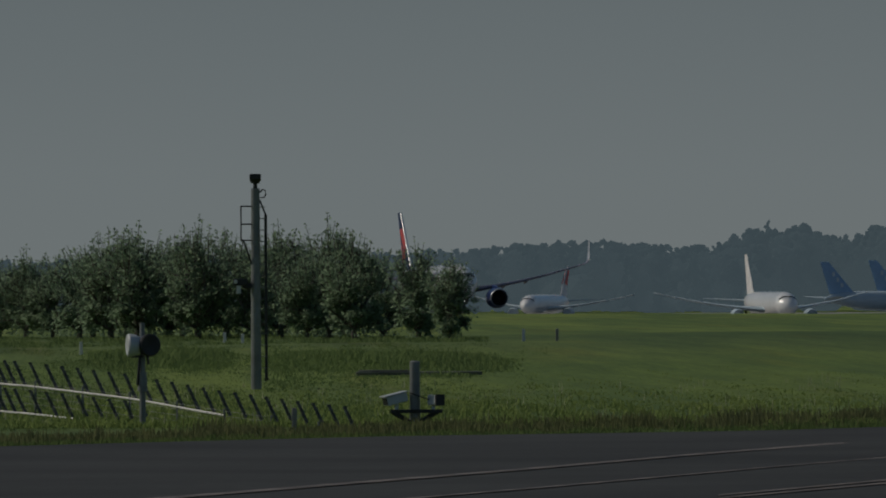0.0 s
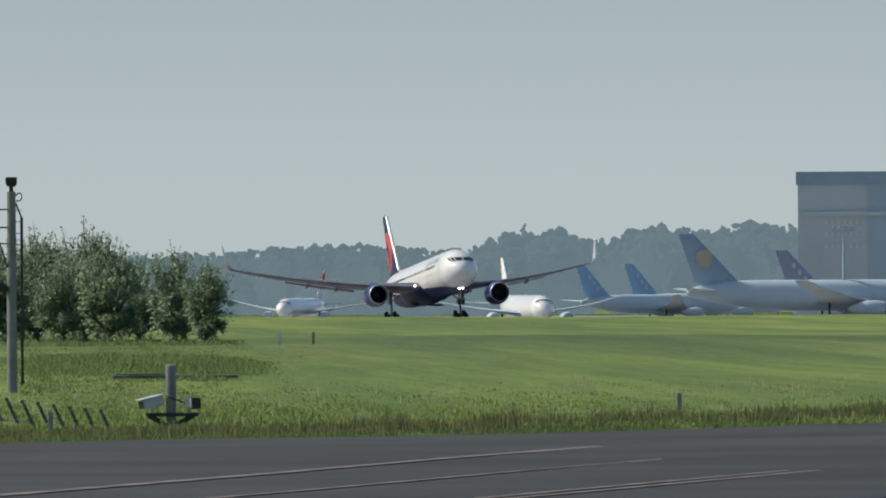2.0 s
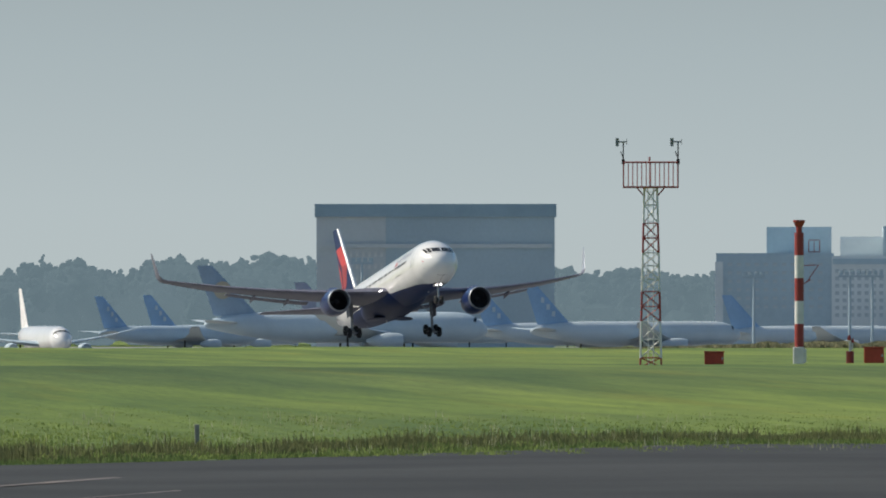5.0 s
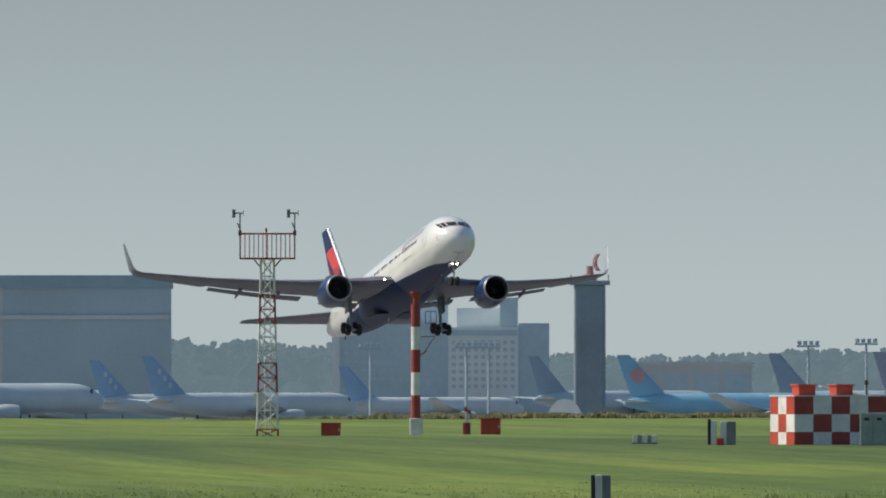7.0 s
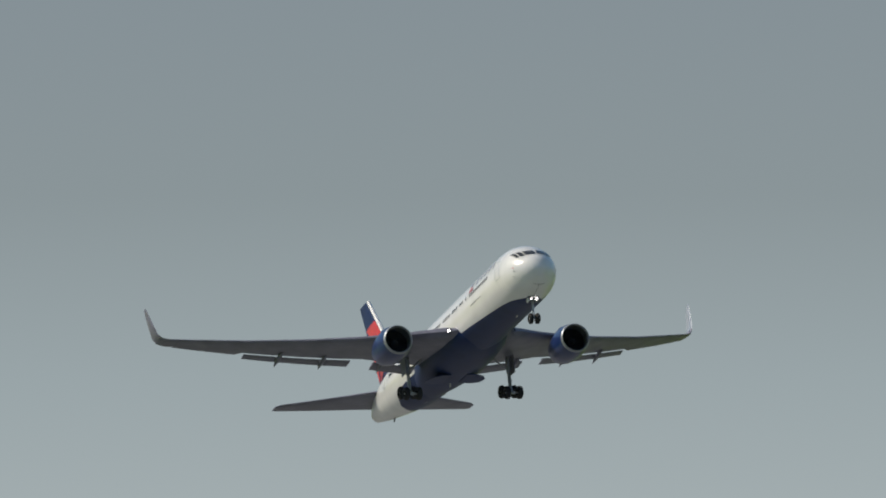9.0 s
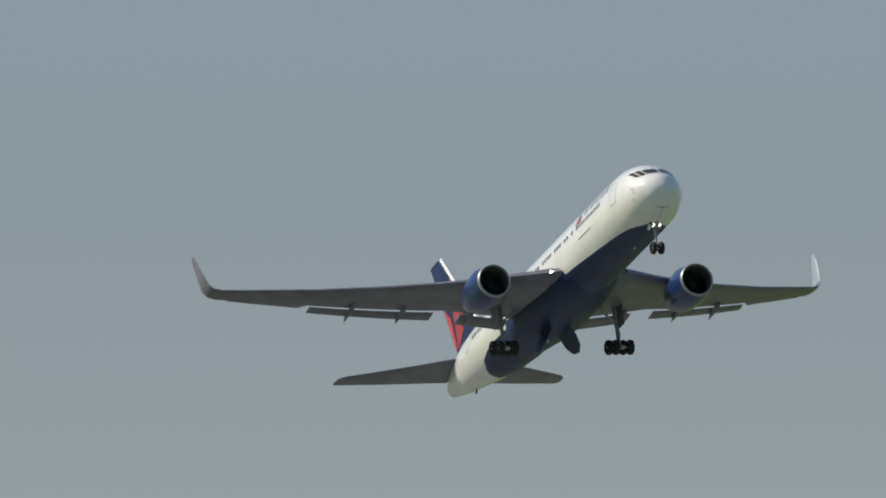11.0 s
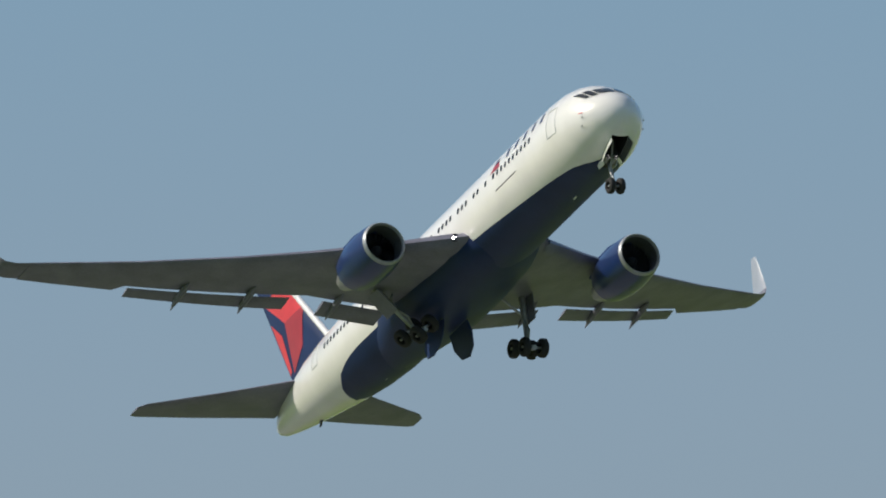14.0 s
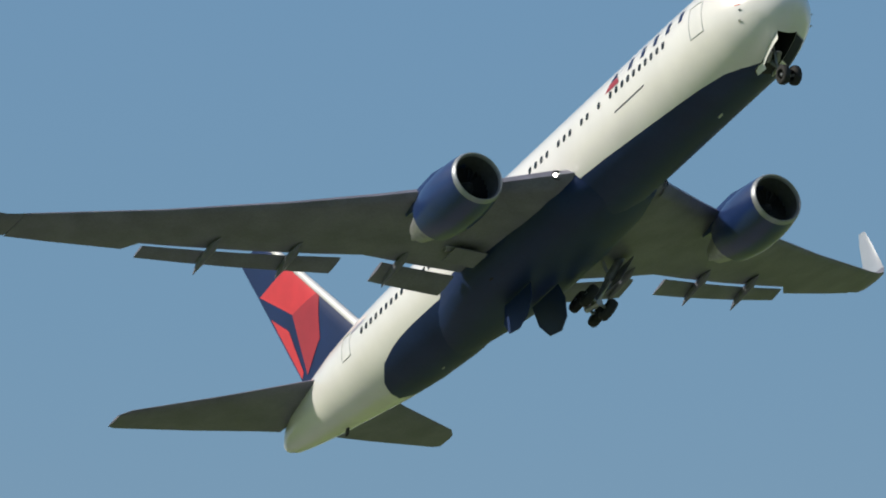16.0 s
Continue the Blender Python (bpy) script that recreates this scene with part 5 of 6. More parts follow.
def fin_patch(pts, side):
    """A painted panel on the fin: points given along the root chord and up the trailing edge."""
    bm = bmesh.new()
    def place(p, q, out):
        s, z = 43.8 + 7.0 * p + 3.3 * q, 2.95 + 7.65 * q
        le = 44.9 + (z - 2.95) / 7.55 * 6.65
        c = interp(z, [(1.9, 6.55), (2.95, 5.9), (10.5, 2.6)])
        u = min(0.999, max(0.001, (s - le) / c))
        h = 5 * 0.10 * c * (0.2969 * math.sqrt(u) - 0.126 * u - 0.3516 * u * u + 0.2843 * u ** 3 - 0.1036 * u ** 4)
        if side > 0:
            return Vector((27 - s, h + out, z))
        return Vector((27 - s, -h * 0.75 - out, z))
    k = 8
    a, b, c, d = [Vector((*p, 0)) for p in pts]
    grid = []
    for i in range(k + 1):
        row = []
        for j in range(k + 1):
            u, v = i / k, j / k
            p = a * (1 - u) * (1 - v) + b * u * (1 - v) + c * u * v + d * (1 - u) * v
            row.append(place(p.x, p.y, 0.02))
        grid.append(row)
    skin(bm, grid, closed=False, caps=False)
    return bm


def engine(jet, side):
    y, z, s0 = side * 8.12, -2.36, 19.5
    x0 = 27 - s0
    e = pose(x0, y, z)
    bm = bmesh.new()
    cowl_out = [(-0.24, 1.325), (-0.5, 1.37), (-1.0, 1.44), (-1.8, 1.49), (-2.8, 1.47), (-3.6, 1.36), (-4.3, 1.20), (-4.32, 1.12), (-3.9, 1.10)]
    lathe(bm, cowl_out, 36)
    cowl = part("engine_cowl", bm, "engine_blue", jet, "glossy dark blue fan cowl", True, e)
    bm = bmesh.new()
    lathe(bm, [(-0.24, 1.325), (-0.14, 1.30), (-0.04, 1.26), (0, 1.215), (-0.04, 1.17), (-0.14, 1.14), (-0.2, 1.13)], 36)
    part("inlet_lip", bm, "lip", cowl, "bare metal inlet ring", True)
    bm = bmesh.new()
    lathe(bm, [(-0.2, 1.13), (-0.9, 1.13), (-1.4, 1.16), (-1.45, 0.01)], 36)
    part("inlet_duct", bm, "duct", cowl, "grey inlet duct", True)
    bm = bmesh.new()
    bm.faces.new([bm.verts.new(p) for p in ((-1.25, -0.03, 0.3), (-1.35, 0.07, 0.3), (-1.40, 0.13, 1.13), (-1.2, -0.1, 1.13))])
    bmesh.ops.solidify(bm, geom=bm.faces[:], thickness=0.02)
    first = part("fan_blade", bm, "fan", cowl)
    for k in range(1, 26):
        blade = new("fan_blade", first.data)
        blade.parent = cowl
        blade.matrix_basis = Matrix.Rotation(2 * math.pi * k / 26, 4, "X")
    bm = bmesh.new()
    lathe(bm, [(-0.75, 0.01), (-0.85, 0.12), (-1.05, 0.25), (-1.3, 0.34)], 16)
    part("spinner", bm, "fan", cowl, "", True)
    bm = bmesh.new()
    lathe(bm, [(-3.9, 1.08), (-4.3, 0.92), (-5.2, 0.74), (-5.9, 0.52), (-5.92, 0.44), (-5.6, 0.40), (-6.5, 0.12), (-6.7, 0.01)], 24)
    part("core_nozzle", bm, "steel", cowl, "bare metal exhaust nozzle", True)
    bm = bmesh.new()
    rings = []
    for s, zt, zb, w in ((20.3, -1.05, -1.2, 0.05), (21.2, -0.72, -1.3, 0.24), (23.0, -0.45, -1.4, 0.30), (24.6, -0.5, -1.45, 0.26), (26.2, -0.7, -1.15, 0.05)):
        rings.append([(27 - s, y - w, zb), (27 - s, y + w, zb), (27 - s, y + w * 0.7, zt), (27 - s, y - w * 0.7, zt)])
    skin(bm, rings)
    part("pylon", bm, "engine_blue" if side else "navy", jet, "blue engine pylon")
    return cowl


def wheel(bm, x, y, z, r, w):
    """A tyre with rounded shoulders and a sunk hub, on the y axis."""
    pr = [(-w / 2 + 0.06, r * 0.45), (-w / 2, r * 0.55), (-w / 2, r * 0.82), (-w * 0.36, r * 0.96), (-w * 0.15, r), (w * 0.15, r), (w * 0.36, r * 0.96), (w / 2, r * 0.82), (w / 2, r * 0.55), (w / 2 - 0.06, r * 0.45)]
    lathe(bm, pr, 20, Matrix.Translation((x, y, z)) @ Matrix.Rotation(radians(90), 4, "Z"))


def hub(bm, x, y, z, r, w):
    pr = [(-w / 2 + 0.05, 0.01), (-w / 2 + 0.05, r * 0.3), (-w / 2 + 0.09, r * 0.46), (w / 2 - 0.09, r * 0.46), (w / 2 - 0.05, r * 0.3), (w / 2 - 0.05, 0.01)]
    lathe(bm, pr, 14, Matrix.Translation((x, y, z)) @ Matrix.Rotation(radians(90), 4, "Z"))


def main_gear(jet, side):
    bm = bmesh.new()
    tube(bm, (0, 0, 0.3), (0, 0, -1.5), 0.22, 0.2, 12)
    tube(bm, (0, 0, -1.4), (0, 0, -3.05), 0.15, 0.15, 12)
    tube(bm, (0.85, 0, -3.25 - 0.29), (-0.85, 0, -3.25 + 0.29), 0.16, 0.16, 10)
    tube(bm, (0, 0, -3.0), (0, 0, -3.3), 0.2, 0.2, 10)
    tube(bm, (-0.1, 0, -1.2), (0.1, -side * 1.9, 0.2), 0.08, 0.08, 8)
    tube(bm, (0.1, 0, -1.5), (0.45, 0, -2.3), 0.05, 0.05, 6)
    tube(bm, (0.45, 0, -2.3), (0.1, 0, -3.0), 0.05, 0.05, 6)
    for dx in (0.72, -0.72):
        tube(bm, (dx, -0.75, -3.25 - dx * 0.34), (dx, 0.75, -3.25 - dx * 0.34), 0.08, 0.08, 8)
    g = part("main_gear", bm, "steel", jet, "lowered main landing gear with four wheels", True, pose(27 - 28.4, side * 4.65, -1.45))
    for dx in (0.72, -0.72):
        for dy in (-0.57, 0.57):
            bm = bmesh.new()
            wheel(bm, 0, 0, 0, 0.58, 0.44)
            w = part("wheel", bm, "tyre", g, "black tyre", True, pose(dx, dy, -3.25 - dx * 0.34))
    bm = bmesh.new()
    box(bm, 0, 0, 0, 1.5, 0.06, 1.7, bevel=0.03)
    part("strut_door", bm, "wing_grey", g, "grey door on the gear leg", False, pose(0.0, side * 0.35, -0.75))
    return g


def nose_gear(jet):
    bm = bmesh.new()
    tube(bm, (0, 0, 0.4), (0, 0, -1.5), 0.12, 0.11, 10)
    tube(bm, (0, 0, -1.4), (0, 0, -2.35), 0.08, 0.08, 10)
    tube(bm, (0, -0.42, -2.3), (0, 0.42, -2.3), 0.07, 0.07, 8)
    tube(bm, (0.05, 0, -1.1), (1.2, 0, 0.1), 0.06, 0.06, 8)
    tube(bm, (-0.1, 0, -1.3), (-0.35, 0, -1.8), 0.04, 0.04, 6)
    tube(bm, (-0.35, 0, -1.8), (-0.05, 0, -2.25), 0.04, 0.04, 6)
    g = part("nose_gear", bm, "steel", jet, "lowered nose gear with twin wheels", True, pose(27 - 6.5, 0, -2.2))
    for dy in (-0.31, 0.31):
        bm = bmesh.new()
        wheel(bm, 0, 0, 0, 0.47, 0.33)
        part("wheel", bm, "tyre", g, "black tyre", True, pose(0, dy, -2.3))
    for dy in (-0.24, 0.24):
        bm = bmesh.new()
        lathe(bm, [(0.0, 0.135), (0.42, 0.14), (0.42, 0.16), (0.0, 0.15), (-0.12, 0.08), (-0.13, 0.01)], 12)
        can = part("lamp_can", bm, "steel", g, "steel lamp housing", True, pose(0.1, dy, -0.62))
        bm = bmesh.new()
        lathe(bm, [(0.02, 0.01), (0.01, 0.07), (0.0, 0.13)], 12)
        part("landing_lamp", bm, "lamp", can, "lit landing lamp", True)
    return g


def airliner():
    jet = thing("airliner", pose(78, 1850, 5), "white twin-engine airliner with dark blue belly and red tail", "airplane")
    tagged(part("fuselage", body_mesh(bay=True), ["white", "navy"], jet, "white hull with a dark blue belly", True), "white hull with a dark blue belly")
    # belly fairing between the wings
    bm = bmesh.new()
    rings = []
    for s, w, d in ((18.5, 0.3, 2.5), (19.3, 1.5, 2.66), (20.5, 2.3, 2.82), (22.5, 2.75, 3.0), (26, 2.95, 3.1), (30, 2.95, 3.1), (32.5, 2.6, 3.03), (34.5, 2.1, 2.94), (36.5, 1.5, 2.83), (38.5, 0.9, 2.62), (40.5, 0.3, 2.3)):
        rings.append([(27 - s, w * math.sin(a), -d * (0.36 + 0.64 * max(0, math.cos(a)) ** 0.7)) for a in [radians(-90 + 12 * k) for k in range(16)]])
    skin(bm, rings, closed=False, caps=False)
    part("belly_fairing", bm, "navy", jet, "dark blue wing root fairing", True)
    for side in (-1, 1):
        w = part("wing", wing_mesh(side), "wing_grey", jet, "grey swept wing", True)
        part("winglet", winglet_mesh(side), ["wing_grey", "silver"], w, "grey upturned winglet with a silver inner face", True)
        # leading-edge skin, bare metal slats
        bm = bmesh.new()
        rings = []
        for y in (2.9, 6.5, 9.6, 13, 18, 23.1):
            if 6.6 < y < 9.5:
                continue
            c = (wing_te(y) - wing_le(y)) * 0.97
            th = interp(y, [(2, 0.14), (8, 0.115), (23, 0.10)])
            rings.append([(27 - wing_le(y) - u * 1.0 + 0.05, side * y, wing_z(y) + h * 1.12 - 0.03) for u, h in ((0.10 * c, th * c * 0.40), (0.03 * c, th * c * 0.26), (0.0, 0.0), (0.03 * c, -th * c * 0.20), (0.08 * c, -th * c * 0.28))])
        skin(bm, rings, closed=False, caps=False)
        part("slat", bm, "wing_grey", w, "leading edge slat", True)
        for y0, y1, c0, c1, gap in ((3.1, 6.9, 1.7, 1.6, 0.22), (8.9, 17.6, 1.35, 1.0, 0.14)):
            bm = bmesh.new()
            rings = []
            for k in range(5):
                y = y0 + (y1 - y0) * k / 4
                c = c0 + (c1 - c0) * k / 4
                te = wing_te(y) - 0.07
                zz = wing_z(y) - (te - wing_le(y)) * 0.02 - 0.09
                rings.append([(27 - te - u * math.cos(radians(8)) - h * math.sin(radians(8)), side * y, zz + h * math.cos(radians(8)) - u * math.sin(radians(8))) for u, h in foil(c, 0.12, 5)])
            skin(bm, rings)
            part("flap", bm, "wing_grey", w, "lowered trailing edge flap", True)
        for y in (6.2, 11.2, 14.8):
            bm = bmesh.new()
            te = wing_te(y)
            zz = wing_z(y) - 0.22
            rings = []
            for u, wd, up, dn in ((-1.5, 0.03, 0.0, 0.02), (-1.1, 0.14, 0.1, 0.16), (-0.6, 0.2, 0.1, 0.32), (0.5, 0.17, 0.02, 0.40), (1.05, 0.1, -0.15, 0.42), (1.5, 0.02, -0.42, 0.46)):
                rings.append([(27 - te - u, side * y + wd * math.cos(a), zz + (up - dn) / 2 + (up + dn) / 2 * math.sin(a)) for a in [2 * math.pi * k / 8 for k in range(8)]])
            skin(bm, rings)
            part("flap_fairing", bm, "wing_grey", w, "pointed flap track fairing", True)
        engine(jet, side)
        part("tailplane", plane_surface([(side * 0.4, 0.95, 46.6, 6.3), (side * 1.4, 1.0, 47.3, 5.75), (side * 5, 1.13, 49.75, 3.9), (side * 8.9, 1.27, 52.15, 2.0), (side * 9.3, 1.29, 52.75, 1.3)], 0.09), "wing_grey", jet, "grey swept tailplane", True)
        # twin lamps in a dark recess at the wing root, lit on the starboard side
        bm = bmesh.new()
        lathe(bm, [(-0.1, 0.25), (0.0, 0.24), (-0.06, 0.21), (-0.12, 0.01)], 14)
        recess = part("lamp_recess", bm, "dark" if side < 0 else "wing_grey", w, "dark lamp recess" if side < 0 else "grey lamp cover", True, pose(27 - 20.88, side * 2.9, -1.23))
        for dz in (-0.12, 0.12):
            bm = bmesh.new()
            lathe(bm, [(0.04, 0.01), (0.03, 0.08), (-0.05, 0.10)], 12)
            part("wing_root_lamp", bm, "lamp" if side < 0 else "glass", recess, "lit landing lamp" if side < 0 else "dark landing lamp", True, pose(0.02, dz, -0.02))
    fin = part("fin", plane_surface([(0, 1.9, 43.8, 6.55), (0, 2.95, 44.9, 5.9), (0, 10.5, 51.55, 2.6), (0, 10.75, 51.95, 2.25)], 0.10, True), "navy", jet, "dark blue fin with red panels", True)
    # metal leading edge; its sun glare is painted in as extra white and width
    bm = bmesh.new()
    tube(bm, (27 - 44.7, 0, 2.8), (27 - 51.6, 0, 10.6), 0.22, 0.18, 10)
    part("fin_leading_edge", bm, "bright_edge", fin, "metal leading edge, whitened and widened for sun glare", True)
    for side in (-1, 1):
        part("tail_panel", fin_patch([(0.47, 0.72), (0.34, 0.40), (0.726, 0.40), (0.985, 0.70)], side), "red", fin, "bright red panel", True)
        part("tail_panel", fin_patch([(0.34, 0.40), (0.56, 0.10), (0.90, -0.04), (0.726, 0.40)], side), "dark_red", fin, "deep red panel", True)
        part("tail_panel", fin_patch([(0.985, 0.50), (0.86, 0.33), (0.93, 0.0), (0.985, -0.03)], side), "red", fin, "bright red panel", True)
    # cockpit windows: a wide front pane and two side panes on each side
    def at_height(y, z):
        """The station at which the hull is y wide at height z."""
        lo, hi = FRONT + 0.3, 9.0
        for _ in range(30):
            s = (lo + hi) / 2
            w, t, b = fus_at(s)
            c = (z + 0.18 - (t + b) / 2) / ((t - b) / 2)
            lo, hi = (s, hi) if abs(c) > 1 or w * math.sqrt(1 - c * c) < y else (lo, s)
        return (lo + hi) / 2
    for side in (-1, 1):
        for y0, y1, z0, z1 in ((0.05, 0.88, 0.62, 1.12), (0.96, 1.26, 0.54, 1.12), (1.33, 1.55, 0.52, 1.08)):
            bm = bmesh.new()
            grid = []
            for i in range(6):
                row = []
                for j in range(5):
                    z = z0 + (z1 - z0) * j / 4
                    y = (y0 + (y1 - y0) * i / 5) * (1 + 0.03 * j)
                    s = at_height(y, z)
                    row.append(Vector((27 - s + 0.03, side * (y + 0.02), z + 0.02)))
                grid.append(row)
            skin(bm, grid, closed=False, caps=False)
            part("cockpit_window", bm, "glass", jet, "dark cockpit window", True)
    # cabin windows
    bm = bmesh.new()
    ring = [(0.135 * math.copysign(abs(math.cos(a)) ** 0.7, math.cos(a)), 0.2 * math.copysign(abs(math.sin(a)) ** 0.7, math.sin(a))) for a in [2 * math.pi * k / 10 for k in range(10)]]
    skin(bm, [[(x, y, 0.0) for x, y in ring], [(x * 0.8, y * 0.8, 0.03) for x, y in ring]])
    me = bpy.data.meshes.new("cabin_window")
    bmesh.ops.recalc_face_normals(bm, faces=bm.faces)
    bm.to_mesh(me)
    bm.free()
    me.materials.append(M["glass"])
    # windows stand in groups ahead of the wing and in an unbroken row behind it
    rows_with_panes = set(range(10)) | {11, 13, 14, 16, 17, 18, 20, 21, 22, 23, 25, 26, 27, 28, 30, 31} | set(range(33, 55))
    for side in (-1, 1):
        for i in range(55):
            s = 10.9 + 0.56 * i
            if i in rows_with_panes and s < 41.3:
                p, q = fus_point(s, side * 76), fus_point(s, side * 76, 0.3)
                w, t, b = fus_at(s)
                n = (q - p).normalized()
                xax = Vector((1, 0, 0))
                xax = (xax - n * xax.dot(n)).normalized()
                yax = n.cross(xax)
                ob = new("cabin_window", me)
                ob.parent = jet
                ob.matrix_basis = Matrix.Translation(p) @ Matrix((xax, yax, n)).transposed().to_4x4()
        # plain bars in place of the airline's title and the registration
        for k in range(5):
            bm = bmesh.new()
            s0 = 9.2 + k * 1.2
            grid = [[fus_point(s0 + u, side * a, 0.012) for a in (52, 56, 60, 66)] for u in (0.0, 0.18, 0.36)]
            skin(bm, grid, closed=False, caps=False)
            part("title_bar", bm, "navy", jet, "plain dark blue bar", True)
        for lo, hi, paint, words in ((51, 60, "navy", "dark blue tip of the triangle"), (61, 70, "dark_red", "deep red foot of the triangle")):
            bm = bmesh.new()
            grid = []
            for k in range(5):
                a = lo + (hi - lo) * k / 4
                f = (a - 50.5) / 19.5
                grid.append([fus_point(15.7 + f * u, side * a, 0.014) for u in (-0.55, 0.1, 0.75)])
            skin(bm, grid, closed=False, caps=False)
            part("title_mark", bm, paint, jet, words, True)
        bm = bmesh.new()
        skin(bm, [[fus_point(41.0 + u, side * a, 0.012) for a in (61, 65)] for u in (0, 0.7, 1.6)], closed=False, caps=False)
        part("registration_bar", bm, "jet_plum", jet, "plain dark bar", True)
        # door outlines
        for s0, wdt, a0, a1 in ((7.4, 1.1, 60, 96), (42.6, 1.0, 60, 92)):
            bm = bmesh.new()
            for (sa_, aa), (sb_, ab) in (((s0, a0), (s0 + wdt, a0)), ((s0 + wdt, a0), (s0 + wdt, a1)), ((s0 + wdt, a1), (s0, a1)), ((s0, a1), (s0, a0))):
                for k in range(6):
                    u, v = k / 6, (k + 1) / 6
                    tube(bm, fus_point(sa_ + (sb_ - sa_) * u, side * (aa + (ab - aa) * u), 0.005), fus_point(sa_ + (sb_ - sa_) * v, side * (aa + (ab - aa) * v), 0.005), 0.025, n=5)
            part("door_outline", bm, "housing", jet, "grey door seam", False)
        bm = bmesh.new()
        for k in range(8):
            tube(bm, fus_point(13.0 + k * 0.35, side * 97, 0.0), fus_point(13.35 + k * 0.35, side * 97, 0.0), 0.03, n=5)
        part("cargo_door_seam", bm, "wing_grey", jet, "", False)
    bm = bmesh.new()
    rings = [[(27 - 47.3, -0.04, -0.9), (27 - 47.3, 0.04, -0.9), (27 - 46.9, 0.04, -0.9), (27 - 46.9, -0.04, -0.9)], [(27 - 47.75, -0.03, -1.75), (27 - 47.75, 0.03, -1.75), (27 - 47.5, 0.03, -1.75), (27 - 47.5, -0.03, -1.75)]]
    skin(bm, rings)
    part("tail_skid", bm, "dark", jet, "small dark tail skid")
    for s, z0 in ((11, -2.7), (31, -3.1), (38, -2.45)):
        bm = bmesh.new()
        box(bm, 27 - s, 0, z0 - 0.12, 0.35, 0.04, 0.35)
        part("antenna", bm, "white", jet, "white blade antenna")
    # nose gear bay, its long forward doors and the small doors beside the leg
    bm = bmesh.new()
    skin(bm, [[fus_point(s, bay_rim(s)), fus_point(s, bay_rim(s)) + Vector((0, -0.03, 1.15)), fus_point(s, -bay_rim(s)) + Vector((0, 0.03, 1.15)), fus_point(s, -bay_rim(s))] for s in (4.36, 4.75, 5.15, 5.55, 5.99)], closed=False, caps=False)
    for s in (4.36, 5.99):
        bm.faces.new([bm.verts.new(v) for v in (fus_point(s, bay_rim(s)), fus_point(s, bay_rim(s)) + Vector((0, -0.03, 1.15)), fus_point(s, -bay_rim(s)) + Vector((0, 0.03, 1.15)), fus_point(s, -bay_rim(s)), fus_point(s, 180))])
    part("nose_gear_bay", bm, "dark", jet, "dark open gear bay")
    # dark patch on the closed hull, painted for the shaded opening round the leg
    bm = bmesh.new()
    skin(bm, [[fus_point(s, a, 0.015) for a in (168, 174, 180, 186, 192)] for s in (5.98, 6.3, 6.6, 6.9)], closed=False, caps=False)
    part("leg_slot", bm, "dark", jet, "dark patch for the shaded slot round the nose gear leg", True)
    doors = []
    for side in (-1, 1):
        p0, p1 = fus_point(4.38, side * bay_rim(4.38), 0.012), fus_point(5.97, side * bay_rim(5.97), 0.012)
        xax = (p1 - p0).normalized()
        yax = Vector((0, 0, 1)).cross(xax).normalized()
        m = Matrix((xax, yax, xax.cross(yax))).transposed().to_4x4()
        m.translation = p0
        inv = m.inverted()
        bm = bmesh.new()
        skin(bm, [[inv @ fus_point(s, side * a, 0.012) for a in (bay_rim(s), bay_rim(s) * 0.6 + 71.8, bay_rim(s) * 0.3 + 125.7, 179.6)] for s in (4.38, 4.75, 5.15, 5.55, 5.97)], closed=False, caps=False)
        lining = bmesh.new()
        skin(lining, [[inv @ fus_point(s, side * a, -0.04) for a in (bay_rim(s) + 0.8, bay_rim(s) * 0.6 + 71.8, bay_rim(s) * 0.3 + 125.7, 179.0)] for s in (4.42, 4.75, 5.15, 5.55, 5.93)], closed=False, caps=False)
        free = inv @ fus_point(5.2, side * 179.6)
        turn = 1 if (m.to_3x3() @ (Matrix.Rotation(1.2, 3, "X") @ free)).z < (m.to_3x3() @ (Matrix.Rotation(-1.2, 3, "X") @ free)).z else -1
        doors.append((turn, part("nose_gear_door", bm, "white", jet, "white nose gear door", True, m), m))
        part("door_lining", lining, "duct", doors[-1][1], "dark grey inside of the door", True)
        bm = bmesh.new()
        box(bm, 0, 0, -0.17, 0.75, 0.04, 0.34, bevel=0.015)
        h = fus_point(6.45, 180 - side * 12)
        part("leg_door", bm, "white", jet, "small white door beside the nose gear leg", False, pose(h.x, h.y, h.z, -side * 20, 3, 0))
        # probes and a red mark under the cockpit
        for sp, ap in ((5.0, 93), (5.2, 108)):
            bm = bmesh.new()
            q = fus_point(sp, side * ap, 0.04)
            box(bm, q.x, q.y, q.z, 0.16, 0.05, 0.05, bevel=0.01)
            part("probe", bm, "steel", jet, "small dark air data probe")
        bm = bmesh.new()
        skin(bm, [[fus_point(4.95 + u, side * a, 0.012) for a in (84, 85.5)] for u in (0, 0.15, 0.3)], closed=False, caps=False)
        part("red_mark", bm, "red", jet, "small red mark", True)
    gears = {"nose": nose_gear(jet), -1: main_gear(jet, -1), 1: main_gear(jet, 1)}
    bays = []
    for side in (-1, 1):
        bm = bmesh.new()
        outline = ((0.9, 0), (1.0, -0.6), (0.7, -1.25), (0.1, -1.55), (-0.6, -1.4), (-1.0, -0.8), (-0.95, 0))
        rings = [[(1.35 * x, 0, 1.25 * z), (1.35 * x, 0.06, 1.25 * z)] for x, z in outline]
        a = [bm.verts.new(r[0]) for r in rings]
        b = [bm.verts.new(r[1]) for r in rings]
        bm.faces.new(a)
        bm.faces.new(b)
        for k in range(len(a)):
            bm.faces.new((a[k], a[(k + 1) % len(a)], b[(k + 1) % len(a)], b[k]))
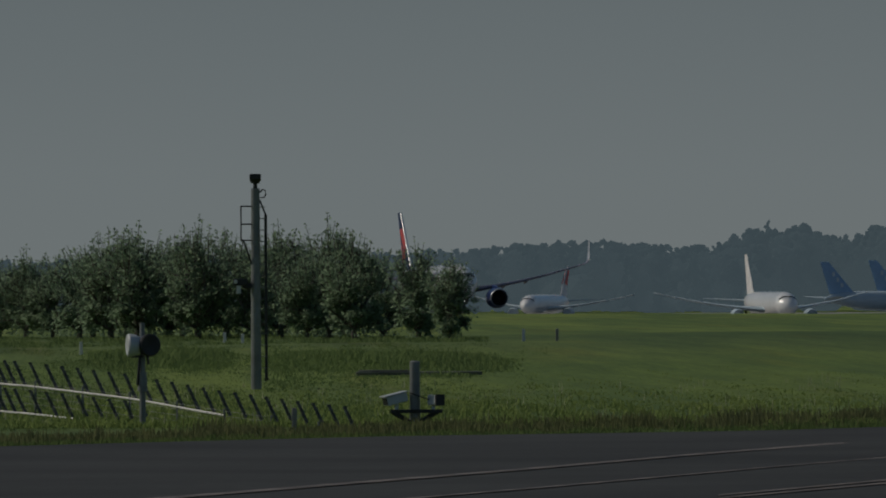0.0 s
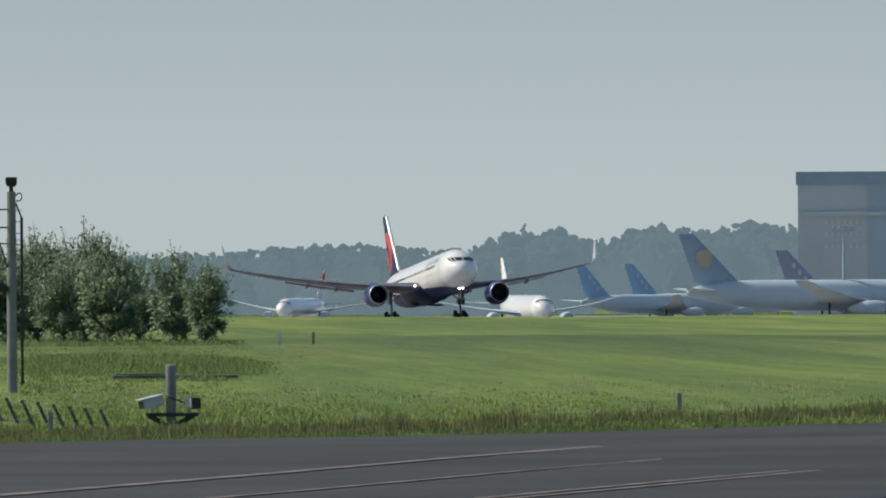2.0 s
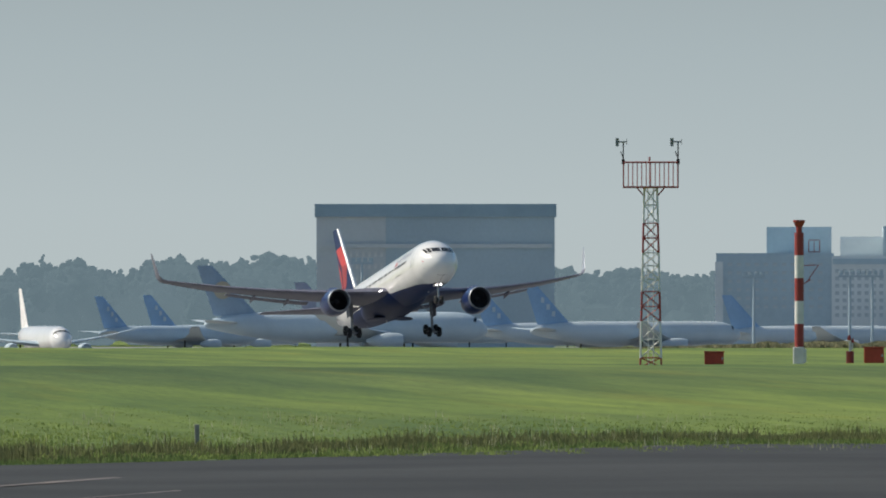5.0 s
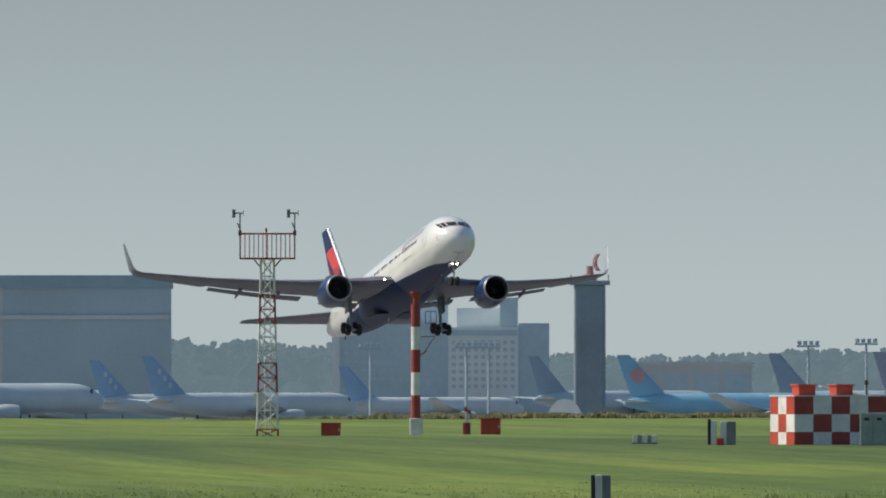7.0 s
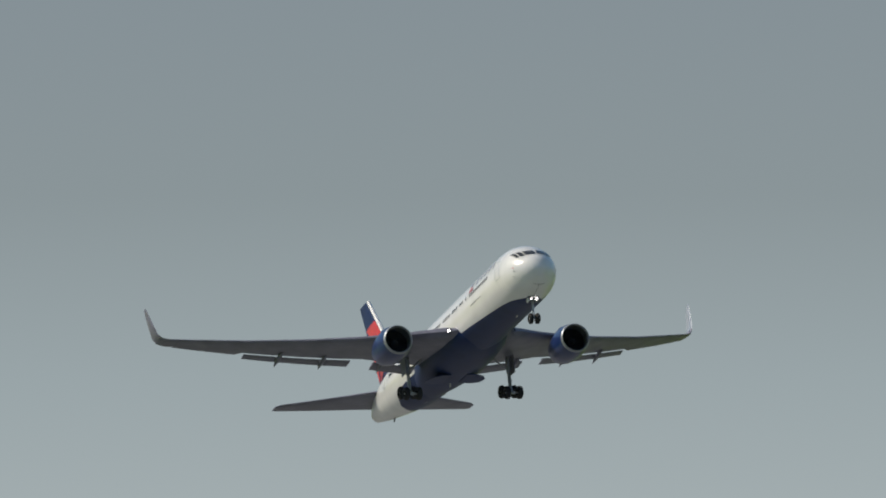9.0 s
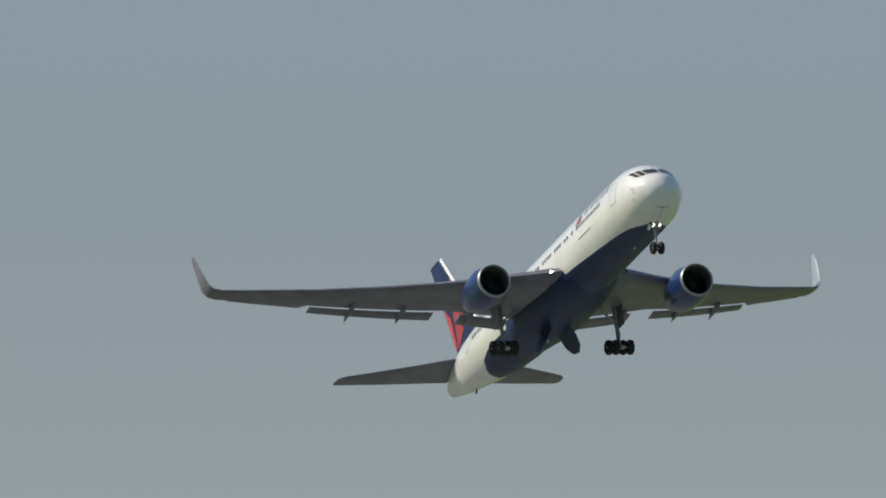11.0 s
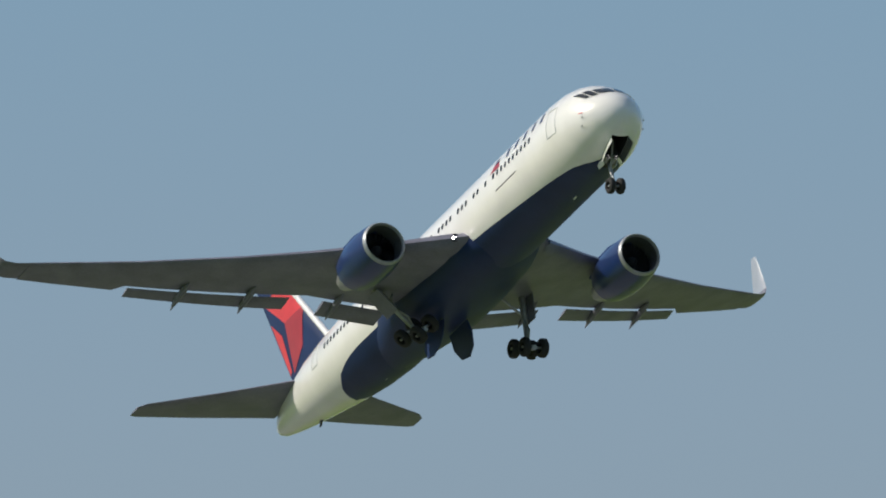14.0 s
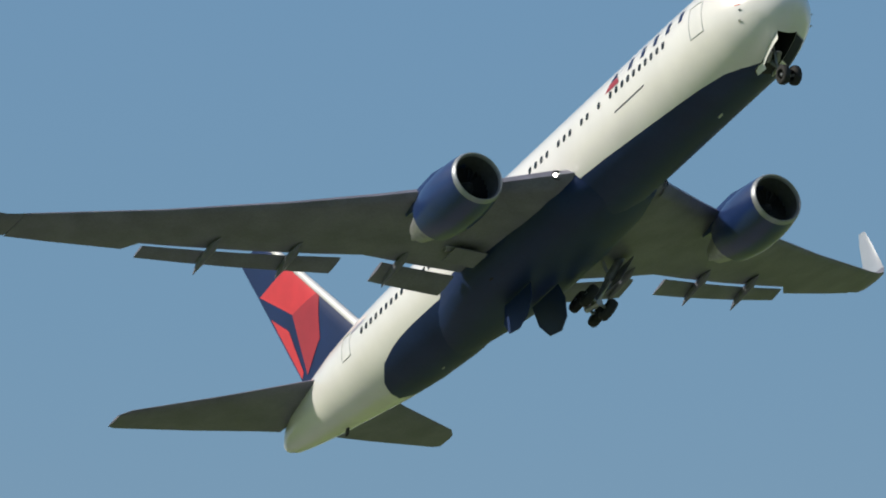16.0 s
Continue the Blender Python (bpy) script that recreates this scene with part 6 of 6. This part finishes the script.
        bays.append((side, part("main_gear_door", bm, "navy", jet, "dark blue belly gear door", False, pose(27 - 29.4, side * 0.75, -3.1))))
    return jet, gears, doors, bays


jet, gears, nose_doors, main_doors = airliner()
build_parked()


# ---- what moves ----
# seconds, place, bank, pitch, heading of the airliner
FLIGHT = [(0, 78.53, 1850.18, 4.95, 0.74, -0.82, -81.53), (0.5, 84.60, 1807.53, 5.16, 0.76, -1.05, -81.52), (1, 90.63, 1765.12, 5.26, 0.85, -2.73, -81.50), (1.5, 96.63, 1722.93, 5.37, 0.48, -3.98, -81.55), (2, 102.60, 1680.95, 5.63, 0.88, -4.79, -81.58), (2.5, 108.54, 1639.16, 5.84, 0.80, -5.62, -81.65), (3, 114.46, 1597.55, 6.04, 0.88, -6.12, -81.75), (3.5, 120.36, 1556.09, 6.24, 0.99, -6.84, -81.82), (4, 126.23, 1514.78, 6.74, 1.12, -7.21, -81.83), (4.2, 128.58, 1498.29, 6.96, 1.07, -7.46, -81.82), (6.3, 153.05, 1326.20, 11.90, 0.63, -10.11, -81.73), (6.5, 155.37, 1309.88, 12.91, 0.43, -10.17, -81.72), (7, 161.17, 1269.12, 15.53, -0.05, -11.65, -81.70), (7.5, 166.96, 1228.40, 18.82, 0.58, -12.81, -81.63), (8, 172.75, 1187.71, 22.78, 0.58, -14.02, -81.65), (8.5, 178.53, 1147.02, 27.06, 0.92, -14.94, -81.66), (9, 184.32, 1106.33, 31.59, 0.91, -15.36, -81.85), (9.5, 190.11, 1065.61, 36.35, 0.76, -15.64, -82.01), (9.7, 192.43, 1049.32, 38.29, 0.83, -15.77, -82.05), (11.8, 216.85, 877.61, 64.25, 1.21, -17.10, -83.07), (12, 219.18, 861.17, 66.83, 1.10, -17.08, -83.17), (12.5, 225.04, 820.01, 73.31, 0.91, -17.32, -83.44), (13, 230.91, 778.71, 79.81, 0.61, -17.57, -83.83), (13.5, 236.80, 737.27, 86.31, 0.24, -17.28, -83.99), (14, 242.72, 695.67, 92.82, 0.51, -17.07, -84.41), (14.5, 248.66, 653.90, 99.33, 1.27, -17.02, -84.94), (15, 254.63, 611.94, 105.84, 1.94, -17.31, -85.56), (15.5, 260.62, 569.78, 112.37, 1.70, -17.25, -85.98), (16, 266.65, 527.39, 118.91, 1.83, -16.83, -86.78)]


def motions():
    walk(jet, [(t, pose(x, y, z, rx, ry, rz)) for t, x, y, z, rx, ry, rz in FLIGHT])
    # the nose gear swings forward, the main gear inward
    walk(gears["nose"], [(t, pose(27 - 6.5, 0, -2.2, 0, -a, 0)) for t, a in ((0, 0), (12.6, 0), (13.5, 8), (14.5, 22), (16, 42))])
    for side, turns in ((1, ((0, 0), (13.5, 0), (14.5, 6), (15, 14), (16, 38))), (-1, ((0, 0), (11.9, 0), (12.6, 9), (13.2, 22), (14, 42), (15, 66), (16, 82)))):
        walk(gears[side], [(t, pose(27 - 28.4, side * 4.65, -1.45, -side * a, 0, 0)) for t, a in turns])
    # the scanner on the control tower goes round once in 2.4 seconds
    walk(radar, [(k * 0.5, pose(0, 0, 0, 0, 0, 75 * k - 7.03 * 150 + 90)) for k in range(33)])
    for turn, door, m in nose_doors:
        walk(door, [(t, m @ Matrix.Rotation(radians(turn * a), 4, "X")) for t, a in ((0, 0), (12.0, 0), (12.5, 45), (13.0, 98), (16, 100))])
    for side, door in main_doors:
        walk(door, [(t, pose(27 - 29.4, side * 0.75, -3.1, side * a, 0, 0)) for t, a in ((0, 86), (9.7, 86), (11.6, 12), (16, 12))])


motions()
